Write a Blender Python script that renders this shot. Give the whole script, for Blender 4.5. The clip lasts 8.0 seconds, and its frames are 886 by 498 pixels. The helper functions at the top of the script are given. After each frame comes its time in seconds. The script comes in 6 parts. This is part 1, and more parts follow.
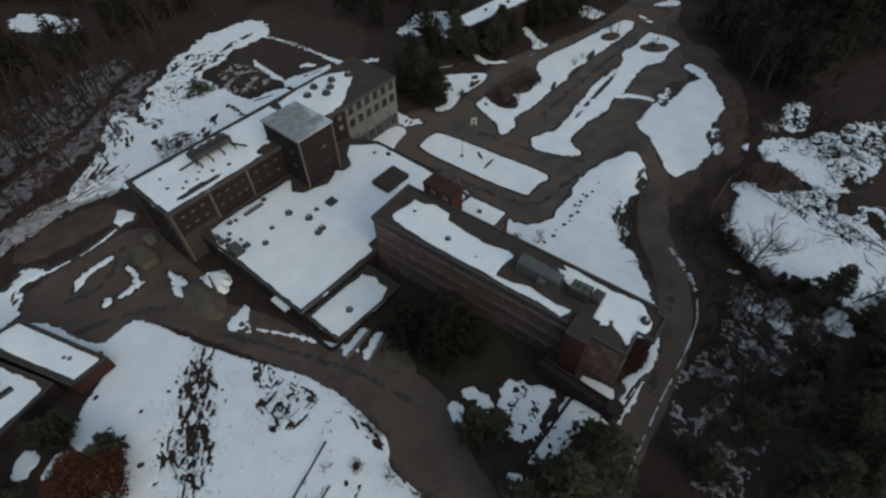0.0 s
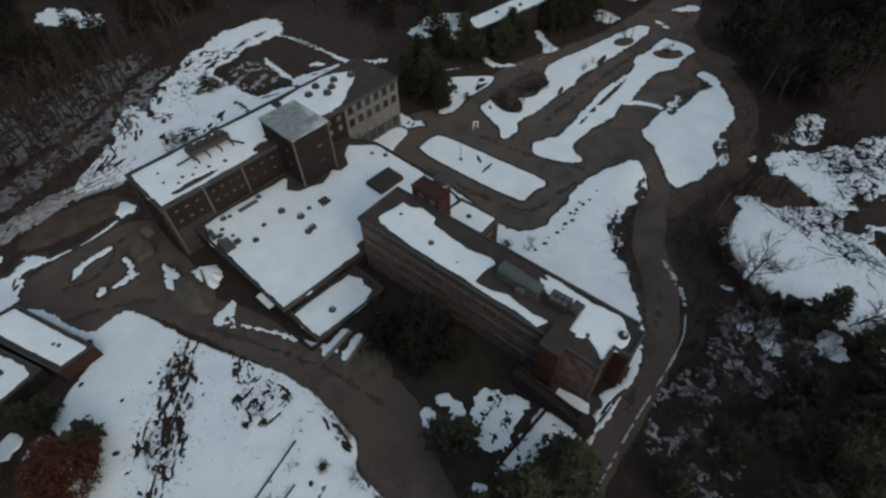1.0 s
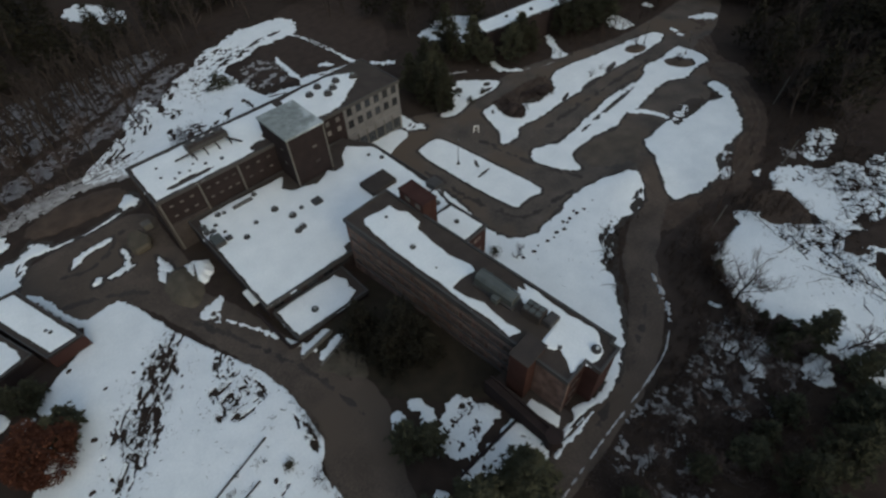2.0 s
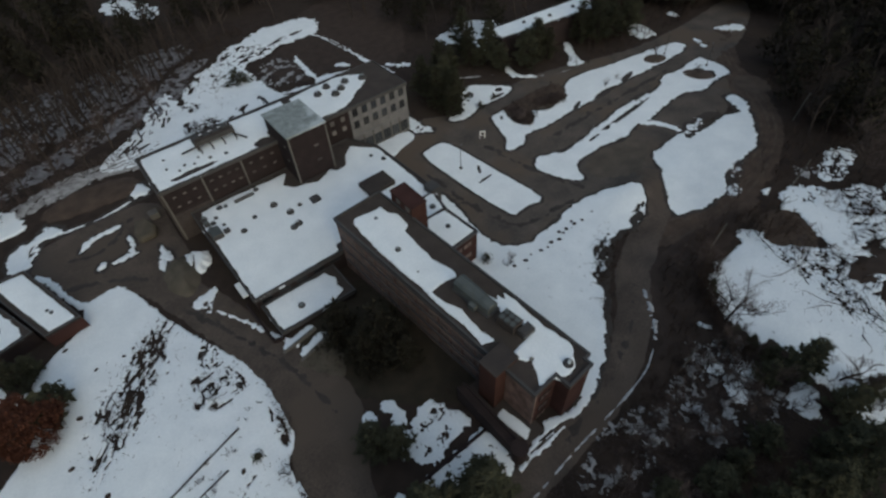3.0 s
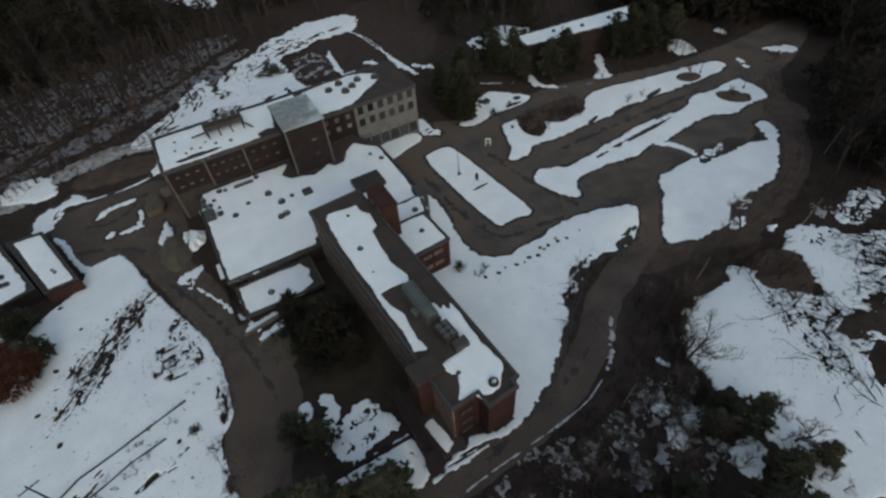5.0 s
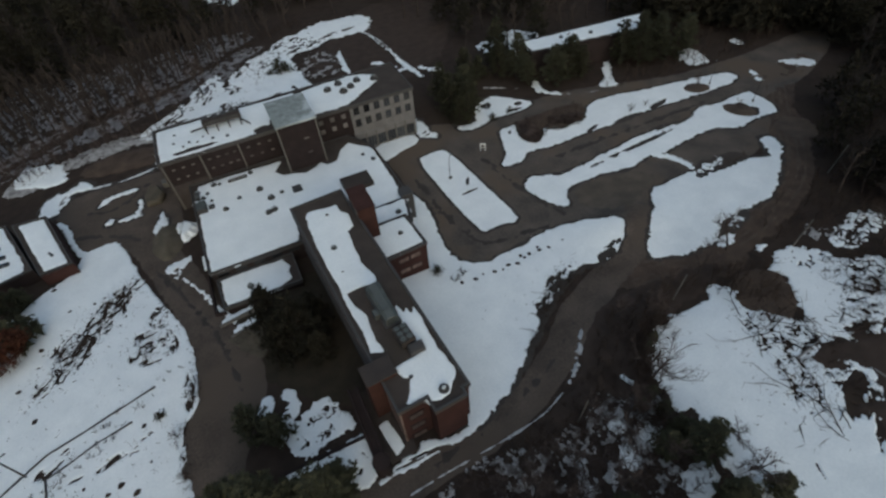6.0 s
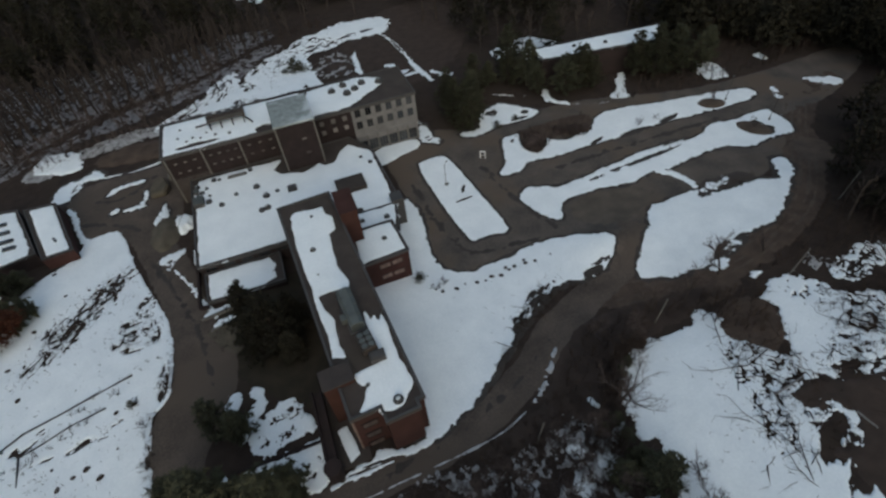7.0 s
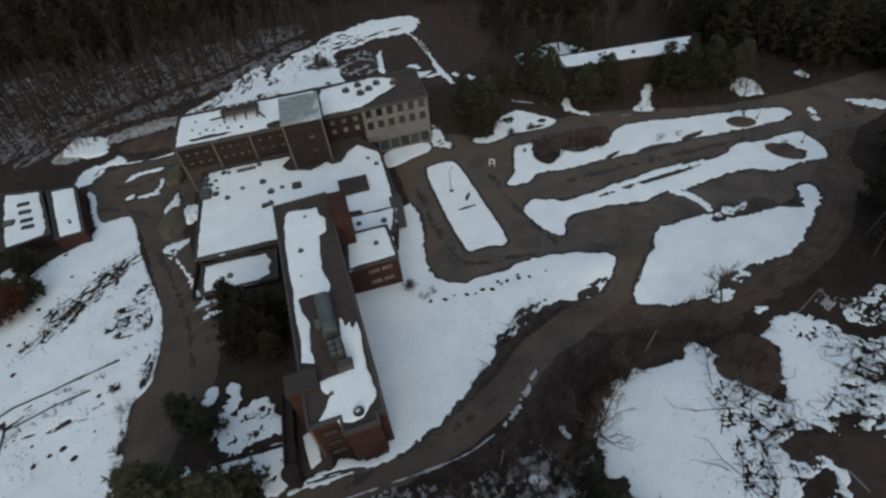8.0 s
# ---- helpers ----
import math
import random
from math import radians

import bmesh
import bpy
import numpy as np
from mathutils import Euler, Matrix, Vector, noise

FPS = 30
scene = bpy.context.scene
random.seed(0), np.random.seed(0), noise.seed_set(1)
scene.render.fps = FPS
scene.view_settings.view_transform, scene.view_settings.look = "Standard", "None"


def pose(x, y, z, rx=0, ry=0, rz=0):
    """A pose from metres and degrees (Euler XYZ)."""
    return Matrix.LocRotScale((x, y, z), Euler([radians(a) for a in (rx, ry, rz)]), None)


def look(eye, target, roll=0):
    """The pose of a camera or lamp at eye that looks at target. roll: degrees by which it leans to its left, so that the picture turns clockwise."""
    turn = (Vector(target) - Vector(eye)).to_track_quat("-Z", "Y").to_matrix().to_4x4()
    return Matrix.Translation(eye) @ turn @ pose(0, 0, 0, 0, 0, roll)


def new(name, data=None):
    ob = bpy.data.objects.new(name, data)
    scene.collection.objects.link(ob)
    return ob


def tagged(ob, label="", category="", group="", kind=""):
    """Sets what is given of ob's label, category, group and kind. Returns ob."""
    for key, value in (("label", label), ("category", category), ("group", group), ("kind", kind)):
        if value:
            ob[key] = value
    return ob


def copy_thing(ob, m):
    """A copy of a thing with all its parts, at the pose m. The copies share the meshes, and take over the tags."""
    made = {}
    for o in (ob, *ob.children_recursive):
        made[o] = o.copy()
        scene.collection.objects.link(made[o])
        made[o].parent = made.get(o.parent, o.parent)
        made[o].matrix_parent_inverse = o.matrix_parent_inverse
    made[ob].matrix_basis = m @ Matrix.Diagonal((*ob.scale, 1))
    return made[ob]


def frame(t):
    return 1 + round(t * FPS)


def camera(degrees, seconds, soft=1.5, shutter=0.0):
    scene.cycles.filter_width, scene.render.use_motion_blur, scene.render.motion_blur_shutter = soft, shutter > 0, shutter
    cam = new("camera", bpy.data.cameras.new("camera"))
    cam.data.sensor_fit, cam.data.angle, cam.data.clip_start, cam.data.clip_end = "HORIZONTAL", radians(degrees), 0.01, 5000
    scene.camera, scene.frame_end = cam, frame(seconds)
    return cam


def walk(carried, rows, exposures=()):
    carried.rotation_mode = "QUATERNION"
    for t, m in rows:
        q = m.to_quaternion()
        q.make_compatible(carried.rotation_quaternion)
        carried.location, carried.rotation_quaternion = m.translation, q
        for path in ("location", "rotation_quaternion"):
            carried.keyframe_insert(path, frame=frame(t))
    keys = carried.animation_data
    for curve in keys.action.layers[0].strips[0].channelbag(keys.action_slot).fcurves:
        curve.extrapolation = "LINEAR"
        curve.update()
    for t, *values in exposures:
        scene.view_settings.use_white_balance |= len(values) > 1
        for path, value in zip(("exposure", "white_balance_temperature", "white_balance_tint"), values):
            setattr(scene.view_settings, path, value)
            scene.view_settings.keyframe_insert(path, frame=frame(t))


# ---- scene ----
cam = camera(82.0, 8.0, soft=2.45)
PATH = [
    (0, (-21.424, -91.99, 88.169), (-20.423, -91.133, 86.665), -1.4),
    (0.5, (-18.609, -94.53, 88.196), (-17.638, -93.639, 86.692), -1.8),
    (1, (-15.564, -97.135, 88.166), (-14.624, -96.208, 86.663), -2.2),
    (1.5, (-12.574, -99.615, 88.32), (-11.663, -98.658, 86.818), -2.6),
    (3, (-2.939, -107.719, 88.489), (-2.145, -106.645, 87.0), -3.6),
    (3.5, (0.681, -110.086, 88.579), (1.429, -108.977, 87.093), -4.0),
    (4, (4.708, -112.682, 88.495), (5.405, -111.537, 87.01), -4.3),
    (5.5, (17.975, -120.633, 88.465), (18.525, -119.396, 86.992), -5.4),
    (6, (23.036, -122.9, 88.46), (23.538, -121.638, 86.991), -5.6),
    (6.5, (27.9, -124.616, 88.417), (28.353, -123.329, 86.955), -5.8),
    (7, (33.285, -125.585, 88.379), (33.676, -124.274, 86.921), -6.1),
    (7.5, (38.31, -125.779, 88.195), (38.636, -124.447, 86.739), -6.4),
    (8, (43.772, -125.66, 88.033), (44.019, -124.309, 86.578), -6.6),
]
walk(cam, [(t, look(eye, target, roll)) for t, eye, target, roll in PATH], [(0, -0.12, 5860, 0), (5.5, -0.11, 5860, 0), (8, 0.06, 5860, 0)])


# ---- light: dusk under an even overcast ----
world = bpy.data.worlds.new("overcast")
scene.world = world
world.use_nodes = True
wn = world.node_tree.nodes
sky = wn.new("ShaderNodeTexSky")
sky.sky_type, sky.sun_disc = "NISHITA", False
sky.sun_elevation, sky.sun_rotation = radians(28), radians(188)
sky.dust_density, sky.air_density = 4.0, 1.2
wn["Background"].inputs["Strength"].default_value = 0.095
world.node_tree.links.new(sky.outputs["Color"], wn["Background"].inputs["Color"])
sun = new("sun", bpy.data.lights.new("sun", "SUN"))
sun.data.energy, sun.data.angle, sun.data.color = 0.6, radians(90), (1.0, 0.96, 0.92)
sun.matrix_world = look((0, 0, 200), (4, 38, 0))


# ---- materials ----
def material(name, low, high, scale=1.0, rough=0.85, bump=0.2, fine=8.0, metal=0.0, third=None, spread=0.18, gloss=0.5):
    """Two-scale mottled surface; third: a colour in blotches of its own."""
    m = bpy.data.materials.new(name)
    m.use_nodes = True
    nt = m.node_tree
    b = nt.nodes["Principled BSDF"]
    geo = nt.nodes.new("ShaderNodeNewGeometry")
    big = nt.nodes.new("ShaderNodeTexNoise")
    big.inputs["Scale"].default_value, big.inputs["Detail"].default_value = 0.35 * scale, 6
    small = nt.nodes.new("ShaderNodeTexNoise")
    small.inputs["Scale"].default_value, small.inputs["Detail"].default_value = fine * scale, 4
    for n in (big, small):
        nt.links.new(geo.outputs["Position"], n.inputs["Vector"])
    mix = nt.nodes.new("ShaderNodeMath")
    mix.operation = "MULTIPLY_ADD"
    mix.inputs[1].default_value = 0.45
    nt.links.new(small.outputs["Fac"], mix.inputs[0])
    half = nt.nodes.new("ShaderNodeMath")
    half.operation = "MULTIPLY"
    half.inputs[1].default_value = 0.55
    nt.links.new(big.outputs["Fac"], half.inputs[0])
    nt.links.new(half.outputs[0], mix.inputs[2])
    ramp = nt.nodes.new("ShaderNodeValToRGB")
    ramp.color_ramp.elements[0].position, ramp.color_ramp.elements[1].position = 0.5 - spread, 0.5 + spread
    ramp.color_ramp.elements[0].color, ramp.color_ramp.elements[1].color = (*low, 1), (*high, 1)
    nt.links.new(mix.outputs[0], ramp.inputs["Fac"])
    colour = ramp.outputs["Color"]
    if third:
        blot = nt.nodes.new("ShaderNodeTexNoise")
        blot.inputs["Scale"].default_value, blot.inputs["Detail"].default_value = 0.11 * scale, 8
        nt.links.new(geo.outputs["Position"], blot.inputs["Vector"])
        cut = nt.nodes.new("ShaderNodeValToRGB")
        cut.color_ramp.elements[0].position, cut.color_ramp.elements[1].position = 0.5, 0.62
        nt.links.new(blot.outputs["Fac"], cut.inputs["Fac"])
        over = nt.nodes.new("ShaderNodeMix")
        over.data_type = "RGBA"
        nt.links.new(cut.outputs["Color"], over.inputs["Factor"])
        nt.links.new(colour, over.inputs["A"])
        over.inputs["B"].default_value = (*third, 1)
        colour = over.outputs["Result"]
    nt.links.new(colour, b.inputs["Base Color"])
    b.inputs["Roughness"].default_value, b.inputs["Metallic"].default_value = rough, metal
    b.inputs["Specular IOR Level"].default_value = gloss
    if bump:
        bm = nt.nodes.new("ShaderNodeBump")
        bm.inputs["Strength"].default_value, bm.inputs["Distance"].default_value = bump, 0.1
        nt.links.new(mix.outputs[0], bm.inputs["Height"])
        nt.links.new(bm.outputs["Normal"], b.inputs["Normal"])
    return m


M_GROUND = material("forest_floor", (0.0226, 0.0172, 0.0149), (0.0501, 0.0358, 0.0289), 1.0, 0.95, 0.5, 6, third=(0.0401, 0.0298, 0.0234), gloss=0.12)
M_GRASS = material("winter_grass", (0.0626, 0.0537, 0.0414), (0.1226, 0.1047, 0.0804), 1.2, 0.95, 0.5, 9, gloss=0.12)
# Near-black brown that takes in the courtyard's deep shade.
M_LAWN = material("shaded_wet_lawn", (0.0241, 0.0202, 0.0155), (0.0445, 0.0358, 0.0251), 1.2, 0.95, 0.5, 9, gloss=0.12)
M_GRAVEL = material("worn_gravel", (0.0606, 0.0507, 0.0424), (0.1186, 0.0977, 0.0784), 0.7, 0.95, 0.4, 7, gloss=0.12)
M_ASPHALT = material("old_asphalt", (0.0540, 0.0473, 0.0436), (0.1187, 0.0983, 0.0833), 0.45, 0.9, 0.25, 6, third=(0.1005, 0.0779, 0.0606), spread=0.16, gloss=0.12)
M_ROAD = material("worn_road_asphalt", (0.0522, 0.0423, 0.0359), (0.1117, 0.0878, 0.0720), 0.5, 0.9, 0.25, 6, third=(0.0854, 0.0672, 0.0543), spread=0.15, gloss=0.12)
M_DIRT = material("muddy_track", (0.0425, 0.0316, 0.0257), (0.0986, 0.0712, 0.0543), 0.8, 0.95, 0.4, 6, gloss=0.12)
M_SNOW = material("old_snow", (0.70, 0.73, 0.76), (0.84, 0.86, 0.88), 0.6, 0.7, 0.25, 4)
M_SLUSH = material("thin_snow", (0.0920, 0.0839, 0.0816), (0.4370, 0.4255, 0.4278), 1.6, 0.75, 0.3, 5, spread=0.16)
M_LITTER = material("snowy_leaf_litter", (0.036, 0.031, 0.031), (0.25, 0.24, 0.255), 1.1, 0.85, 0.3, 3.5, spread=0.17)
M_GRIME = material("grimy_snow", (0.20, 0.195, 0.195), (0.56, 0.56, 0.57), 1.8, 0.75, 0.3, 4, spread=0.15)
M_PLINTH = material("stained_concrete", (0.0307, 0.0249, 0.0228), (0.0807, 0.0669, 0.0623), 1.2, 0.9, 0.2, 6, gloss=0.12)
M_BRICK = material("brown_brick", (0.0201, 0.0150, 0.0149), (0.0367, 0.0266, 0.0259), 1.0, 0.9, 0.2, 12, gloss=0.12)
M_RED = material("red_brick", (0.0359, 0.0174, 0.0147), (0.0687, 0.0330, 0.0269), 1.0, 0.9, 0.2, 12, gloss=0.12)
M_MAROON = material("dark_red_brick", (0.0340, 0.0171, 0.0154), (0.0646, 0.0318, 0.0274), 1.0, 0.9, 0.2, 12, gloss=0.12)
M_PALE = material("pale_concrete", (0.1210, 0.1138, 0.1130), (0.2090, 0.1978, 0.1960), 1.2, 0.85, 0.15, 6, gloss=0.12)
M_CONC = material("grey_concrete", (0.0917, 0.0839, 0.0753), (0.1567, 0.1459, 0.1333), 0.8, 0.9, 0.2, 6, gloss=0.12)
M_BAND = material("weathered_spandrel", (0.0732, 0.0497, 0.0428), (0.2262, 0.1521, 0.1302), 1.6, 0.9, 0.2, 7, spread=0.13, gloss=0.12)
M_LEDGE = material("stained_ledge", (0.0939, 0.0670, 0.0589), (0.2492, 0.1820, 0.1589), 1.3, 0.9, 0.2, 7, spread=0.13, gloss=0.12)
M_BLIND = material("drawn_blind", (0.052, 0.038, 0.033), (0.12, 0.092, 0.081), 0.8, 0.5, 0.0, 4)
M_TAR = material("tar_roofing", (0.033, 0.0262, 0.0228), (0.065, 0.0515, 0.0445), 0.9, 0.95, 0.2, 8, third=(0.049, 0.040, 0.033), gloss=0.3)
M_COPING = material("dark_coping", (0.032, 0.029, 0.029), (0.062, 0.056, 0.054), 0.7, 0.7, 0.1, 6)
M_FROST = material("frosted_roofing", (0.13, 0.145, 0.14), (0.3, 0.325, 0.325), 2.0, 0.85, 0.2, 3, third=(0.42, 0.45, 0.47))
M_STEEL = material("galvanised_steel", (0.075, 0.08, 0.076), (0.15, 0.158, 0.15), 1.0, 0.55, 0.1, 8, metal=0.5)
M_RUST = material("rusted_steel", (0.018, 0.014, 0.013), (0.048, 0.035, 0.029), 1.0, 0.8, 0.2, 8)
M_GLASS = material("dark_glass", (0.022, 0.023, 0.026), (0.062, 0.064, 0.067), 1.0, 0.12, 0.0)
M_FRAME = material("grey_window_frame", (0.17, 0.165, 0.16), (0.28, 0.27, 0.26), 1.0, 0.6, 0.0)
M_BARK = material("grey_bark", (0.0327, 0.0259, 0.0233), (0.0727, 0.0579, 0.0503), 3.0, 0.95, 0.3, 6, gloss=0.12)
M_NEEDLE = material("pine_needles", (0.0316, 0.0322, 0.0196), (0.0734, 0.0708, 0.0430), 2.0, 0.85, 0.0, 4, gloss=0.15)
# Pine needles again, darker: shade of the far and courtyard pines in the colour.
M_NEEDLE_SHADED = material("shaded_pine_needles", (0.0165, 0.0150, 0.0105), (0.038, 0.033, 0.0225), 2.0, 0.9, 0.0, 4, gloss=0.1)
M_LEAF = material("rust_leaves", (0.0540, 0.0184, 0.0112), (0.1230, 0.0473, 0.0248), 2.0, 0.85, 0.0, 4, gloss=0.2)
M_TWIG = material("dead_brush", (0.0246, 0.0174, 0.0140), (0.0627, 0.0437, 0.0347), 2.0, 0.95, 0.0, 4, gloss=0.2)
M_LEAVES = material("dead_leaf_litter", (0.0334, 0.0259, 0.0224), (0.0652, 0.0467, 0.0377), 1.0, 0.95, 0.4, 7, gloss=0.12)
M_SCRUB = material("grey_scrub_twigs", (0.0512, 0.0388, 0.0348), (0.1162, 0.0888, 0.0808), 2.0, 0.95, 0.0, 4, gloss=0.12)
M_PAINT = material("white_paint", (0.60, 0.60, 0.58), (0.78, 0.78, 0.76), 1.0, 0.6, 0.05, 6)


def varied(mat, dark):
    """Makes each object that wears the material lighter or darker by chance."""
    nt = mat.node_tree
    b = nt.nodes["Principled BSDF"]
    src = b.inputs["Base Color"].links[0].from_socket
    info = nt.nodes.new("ShaderNodeObjectInfo")
    mix = nt.nodes.new("ShaderNodeMix")
    mix.data_type = "RGBA"
    mix.inputs["B"].default_value = (*dark, 1)
    nt.links.new(info.outputs["Random"], mix.inputs["Factor"])
    nt.links.new(src, mix.inputs["A"])
    nt.links.new(mix.outputs["Result"], b.inputs["Base Color"])
    return mat


M_BOARD = varied(material("boarded_window", (0.14, 0.125, 0.118), (0.26, 0.235, 0.22), 1.0, 0.7, 0.0), (0.03, 0.025, 0.023))
varied(M_BLIND, (0.034, 0.025, 0.022))
varied(M_GLASS, (0.01, 0.01, 0.012))


# ---- ground shape ----
def smooth(a, b, x):
    t = np.clip((x - a) / (b - a), 0, 1)
    return t * t * (3 - 2 * t)


def hill(x, y, cx, cy, rx, ry, h):
    return h * np.exp(-(((x - cx) / rx) ** 2) - ((y - cy) / ry) ** 2)


def terrain(x, y):
    """Height of the ground: level round the main block, rising towards the near side."""
    x, y = np.asarray(x, float), np.asarray(y, float)
    k = smooth(5, 62, x)
    y0 = 18 - 26 * smooth(-25, 10, x) - 40 * k
    u = np.clip((y0 - y) / 5, -30, 40)
    z = (0.066 + 0.054 * k) * 5 * np.log1p(np.exp(u))
    z = np.minimum(z, 14)
    return z + hill(x, y, -4, -52, 22, 16, 0.8) + hill(x, y, 86, -78, 20, 11, -2.2) + hill(x, y, 93, -61, 9, 6, 1.6)


def rand_grid(n, seed):
    return np.random.RandomState(seed).rand(n, n)


GRIDS = [rand_grid(256, 11 + s) for s in range(6)]


def value_noise(x, y, g):
    xi, yi = np.floor(x).astype(int), np.floor(y).astype(int)
    fx, fy = x - xi, y - yi
    fx, fy = fx * fx * (3 - 2 * fx), fy * fy * (3 - 2 * fy)
    a, b = g[xi % 256, yi % 256], g[(xi + 1) % 256, yi % 256]
    c, d = g[xi % 256, (yi + 1) % 256], g[(xi + 1) % 256, (yi + 1) % 256]
    return (a + (b - a) * fx) * (1 - fy) + (c + (d - c) * fx) * fy


def fbm(x, y, scale, octaves=4, seed=0):
    """Noise from -1 to 1, with features of about scale metres."""
    out, amp, total = 0.0, 1.0, 0.0
    for o in range(octaves):
        f = 2**o / scale
        out = out + amp * value_noise(x * f + 17.3 * o, y * f + 9.1 * o, GRIDS[(seed + o) % 6])
        total += amp
        amp *= 0.55
    return out / total * 2 - 1


def rounded(poly, rounds=2):
    """Corners of a closed outline cut twice."""
    p = np.array(poly, float)
    for _ in range(rounds):
        q = np.roll(p, -1, 0)
        p = np.stack([0.78 * p + 0.22 * q, 0.22 * p + 0.78 * q], 1).reshape(-1, 2)
    return p


def inside_by(x, y, poly):
    """Signed distance to a closed outline, positive inside."""
    best, ins = np.full(x.shape, 1e9), np.zeros(x.shape, bool)
    for (ax, ay), (bx, by) in zip(poly, np.roll(poly, -1, 0)):
        ex, ey = bx - ax, by - ay
        t = np.clip(((x - ax) * ex + (y - ay) * ey) / (ex * ex + ey * ey + 1e-12), 0, 1)
        best = np.minimum(best, np.hypot(x - ax - t * ex, y - ay - t * ey))
        cross = (ay > y) != (by > y)
        ins ^= cross & (x < ex * (y - ay) / (ey if abs(ey) > 1e-9 else 1e-9) + ax)
    return np.where(ins, best, -best)


def grid_mesh(name, x, y, z, keep):
    """A mesh from a height grid, of the cells that keep names."""
    h, w = x.shape
    idx = np.arange(h * w).reshape(h, w)
    quads = np.stack([idx[:-1, :-1], idx[:-1, 1:], idx[1:, 1:], idx[1:, :-1]], -1)[keep]
    used, back = np.unique(quads, return_inverse=True)
    verts = np.stack([x.ravel(), y.ravel(), z.ravel()], -1)[used]
    me = bpy.data.meshes.new(name)
    me.from_pydata(verts.tolist(), [], back.reshape(-1, 4).tolist())
    me.polygons.foreach_set("use_smooth", [True] * len(me.polygons))
    return me


def patch(name, poly, mat, base=None, cell=0.36, thick=0.14, rise=0.35, rag=0.9, grain=4.0, seed=0, holes=(), round_off=1, deep=0.25, grow=0.15, fine=None):
    """A sheet with a ragged outline that lies on the ground (or on a roof at height base) and dips under it at its rim.
    holes: bare places (x, y, radius along, radius across, degrees, depth, grain, how much; below nought: thin branching lines)."""
    line = rounded(poly, round_off) if round_off else np.array(poly, float)
    pad = 2 * rag + cell * 2
    fine = min(rag, 1) * 0.55 if fine is None else fine
    lo, hi = line.min(0) - pad, line.max(0) + pad
    x, y = np.meshgrid(np.arange(lo[0], hi[0] + cell, cell), np.arange(lo[1], hi[1] + cell, cell))
    d = inside_by(x, y, line) + rag * (1.5 * fbm(x, y, grain, 4, seed) + 0.9 * fbm(x + 31, y, 1.6, 3, seed + 3)) + fine * fbm(x, y + 57, 1.0, 3, seed + 1) + grow
    for cx, cy, ra, rb, deg, depth, gr, *much in holes:
        c, s = math.cos(radians(deg)), math.sin(radians(deg))
        u, v = (x - cx) * c + (y - cy) * s, (y - cy) * c - (x - cx) * s
        r = np.hypot(u / ra, v / rb)
        grain_at = fbm(u * 0.35 if ra > 1.6 * rb else u, v, gr, 4, seed + 2)
        if much and much[0] < 0:
            bare = smooth(1.25, 0.5, r) * (0.36 - much[0] - 1.6 * np.abs(grain_at))
        else:
            bare = smooth(1.25, 0.5, r) * ((much[0] if much else 0.36 if gr < 1 else 0.5 if gr < 5 else 0.85) + 1.25 * grain_at)
        bare = bare + (0.22 * fbm(x + 7, y, 1.0, 3, seed) * (r < 1.3) if gr > 1.5 else 0)
        d = np.minimum(d, np.where(bare > 0.36, (0.36 - bare) * depth, (0.36 - bare) * 4 + 0.02))
    floor = terrain(x, y) if base is None else np.full(x.shape, float(base))
    z = floor + np.clip(d * rise, -deep, thick) + 0.03 * fbm(x, y, 2.5, 2, seed + 1) * (d > 0.3)
    live = d > (-0.75 / rise * deep * 2.2 if base is None else -0.35)
    keep = live[:-1, :-1] | live[1:, :-1] | live[:-1, 1:] | live[1:, 1:]
    ob = new(name, grid_mesh(name, x, y, z, keep))
    ob.data.materials.append(mat)
    return ob


# ---- small mesh tools ----
def part(name, bm, mat, parent, label="", at=None):
    """Links a bmesh (or a ready mesh) as one mesh object under a thing or a part."""
    if isinstance(bm, bmesh.types.BMesh):
        me = bpy.data.meshes.new(name)
        bm.to_mesh(me)
        bm.free()
        me.materials.append(mat)
    else:
        me = bm
    ob = new(name, me)
    ob.parent = parent
    if at is not None:
        ob.matrix_basis = at
    if label:
        tagged(ob, label)
    return ob


def thing(name, label, category, group="", kind="", at=None):
    ob = new(name)
    ob.empty_display_size = 0.5
    if at is not None:
        ob.matrix_basis = at
    return tagged(ob, label, category, group, kind)


def box(x0, y0, z0, x1, y1, z1, bm=None, m=None):
    bm = bm or bmesh.new()
    r = bmesh.ops.create_cube(bm, size=1, matrix=Matrix.LocRotScale(((x0 + x1) / 2, (y0 + y1) / 2, (z0 + z1) / 2), None, (abs(x1 - x0), abs(y1 - y0), abs(z1 - z0))))
    if m is not None:
        bmesh.ops.transform(bm, matrix=m, verts=r["verts"])
    return bm


def bevelled(bm, w=0.05):
    bmesh.ops.bevel(bm, geom=bm.edges[:], offset=w, segments=1, affect="EDGES")
    return bm


def prism(poly, z0, z1, bm=None):
    bm = bm or bmesh.new()
    lo = [bm.verts.new((x, y, z0)) for x, y in poly]
    hi = [bm.verts.new((x, y, z1)) for x, y in poly]
    n = len(poly)
    bm.faces.new(hi)
    bm.faces.new(lo[::-1])
    for i in range(n):
        bm.faces.new((lo[i], lo[(i + 1) % n], hi[(i + 1) % n], hi[i]))
    bmesh.ops.recalc_face_normals(bm, faces=bm.faces[:])
    return bm


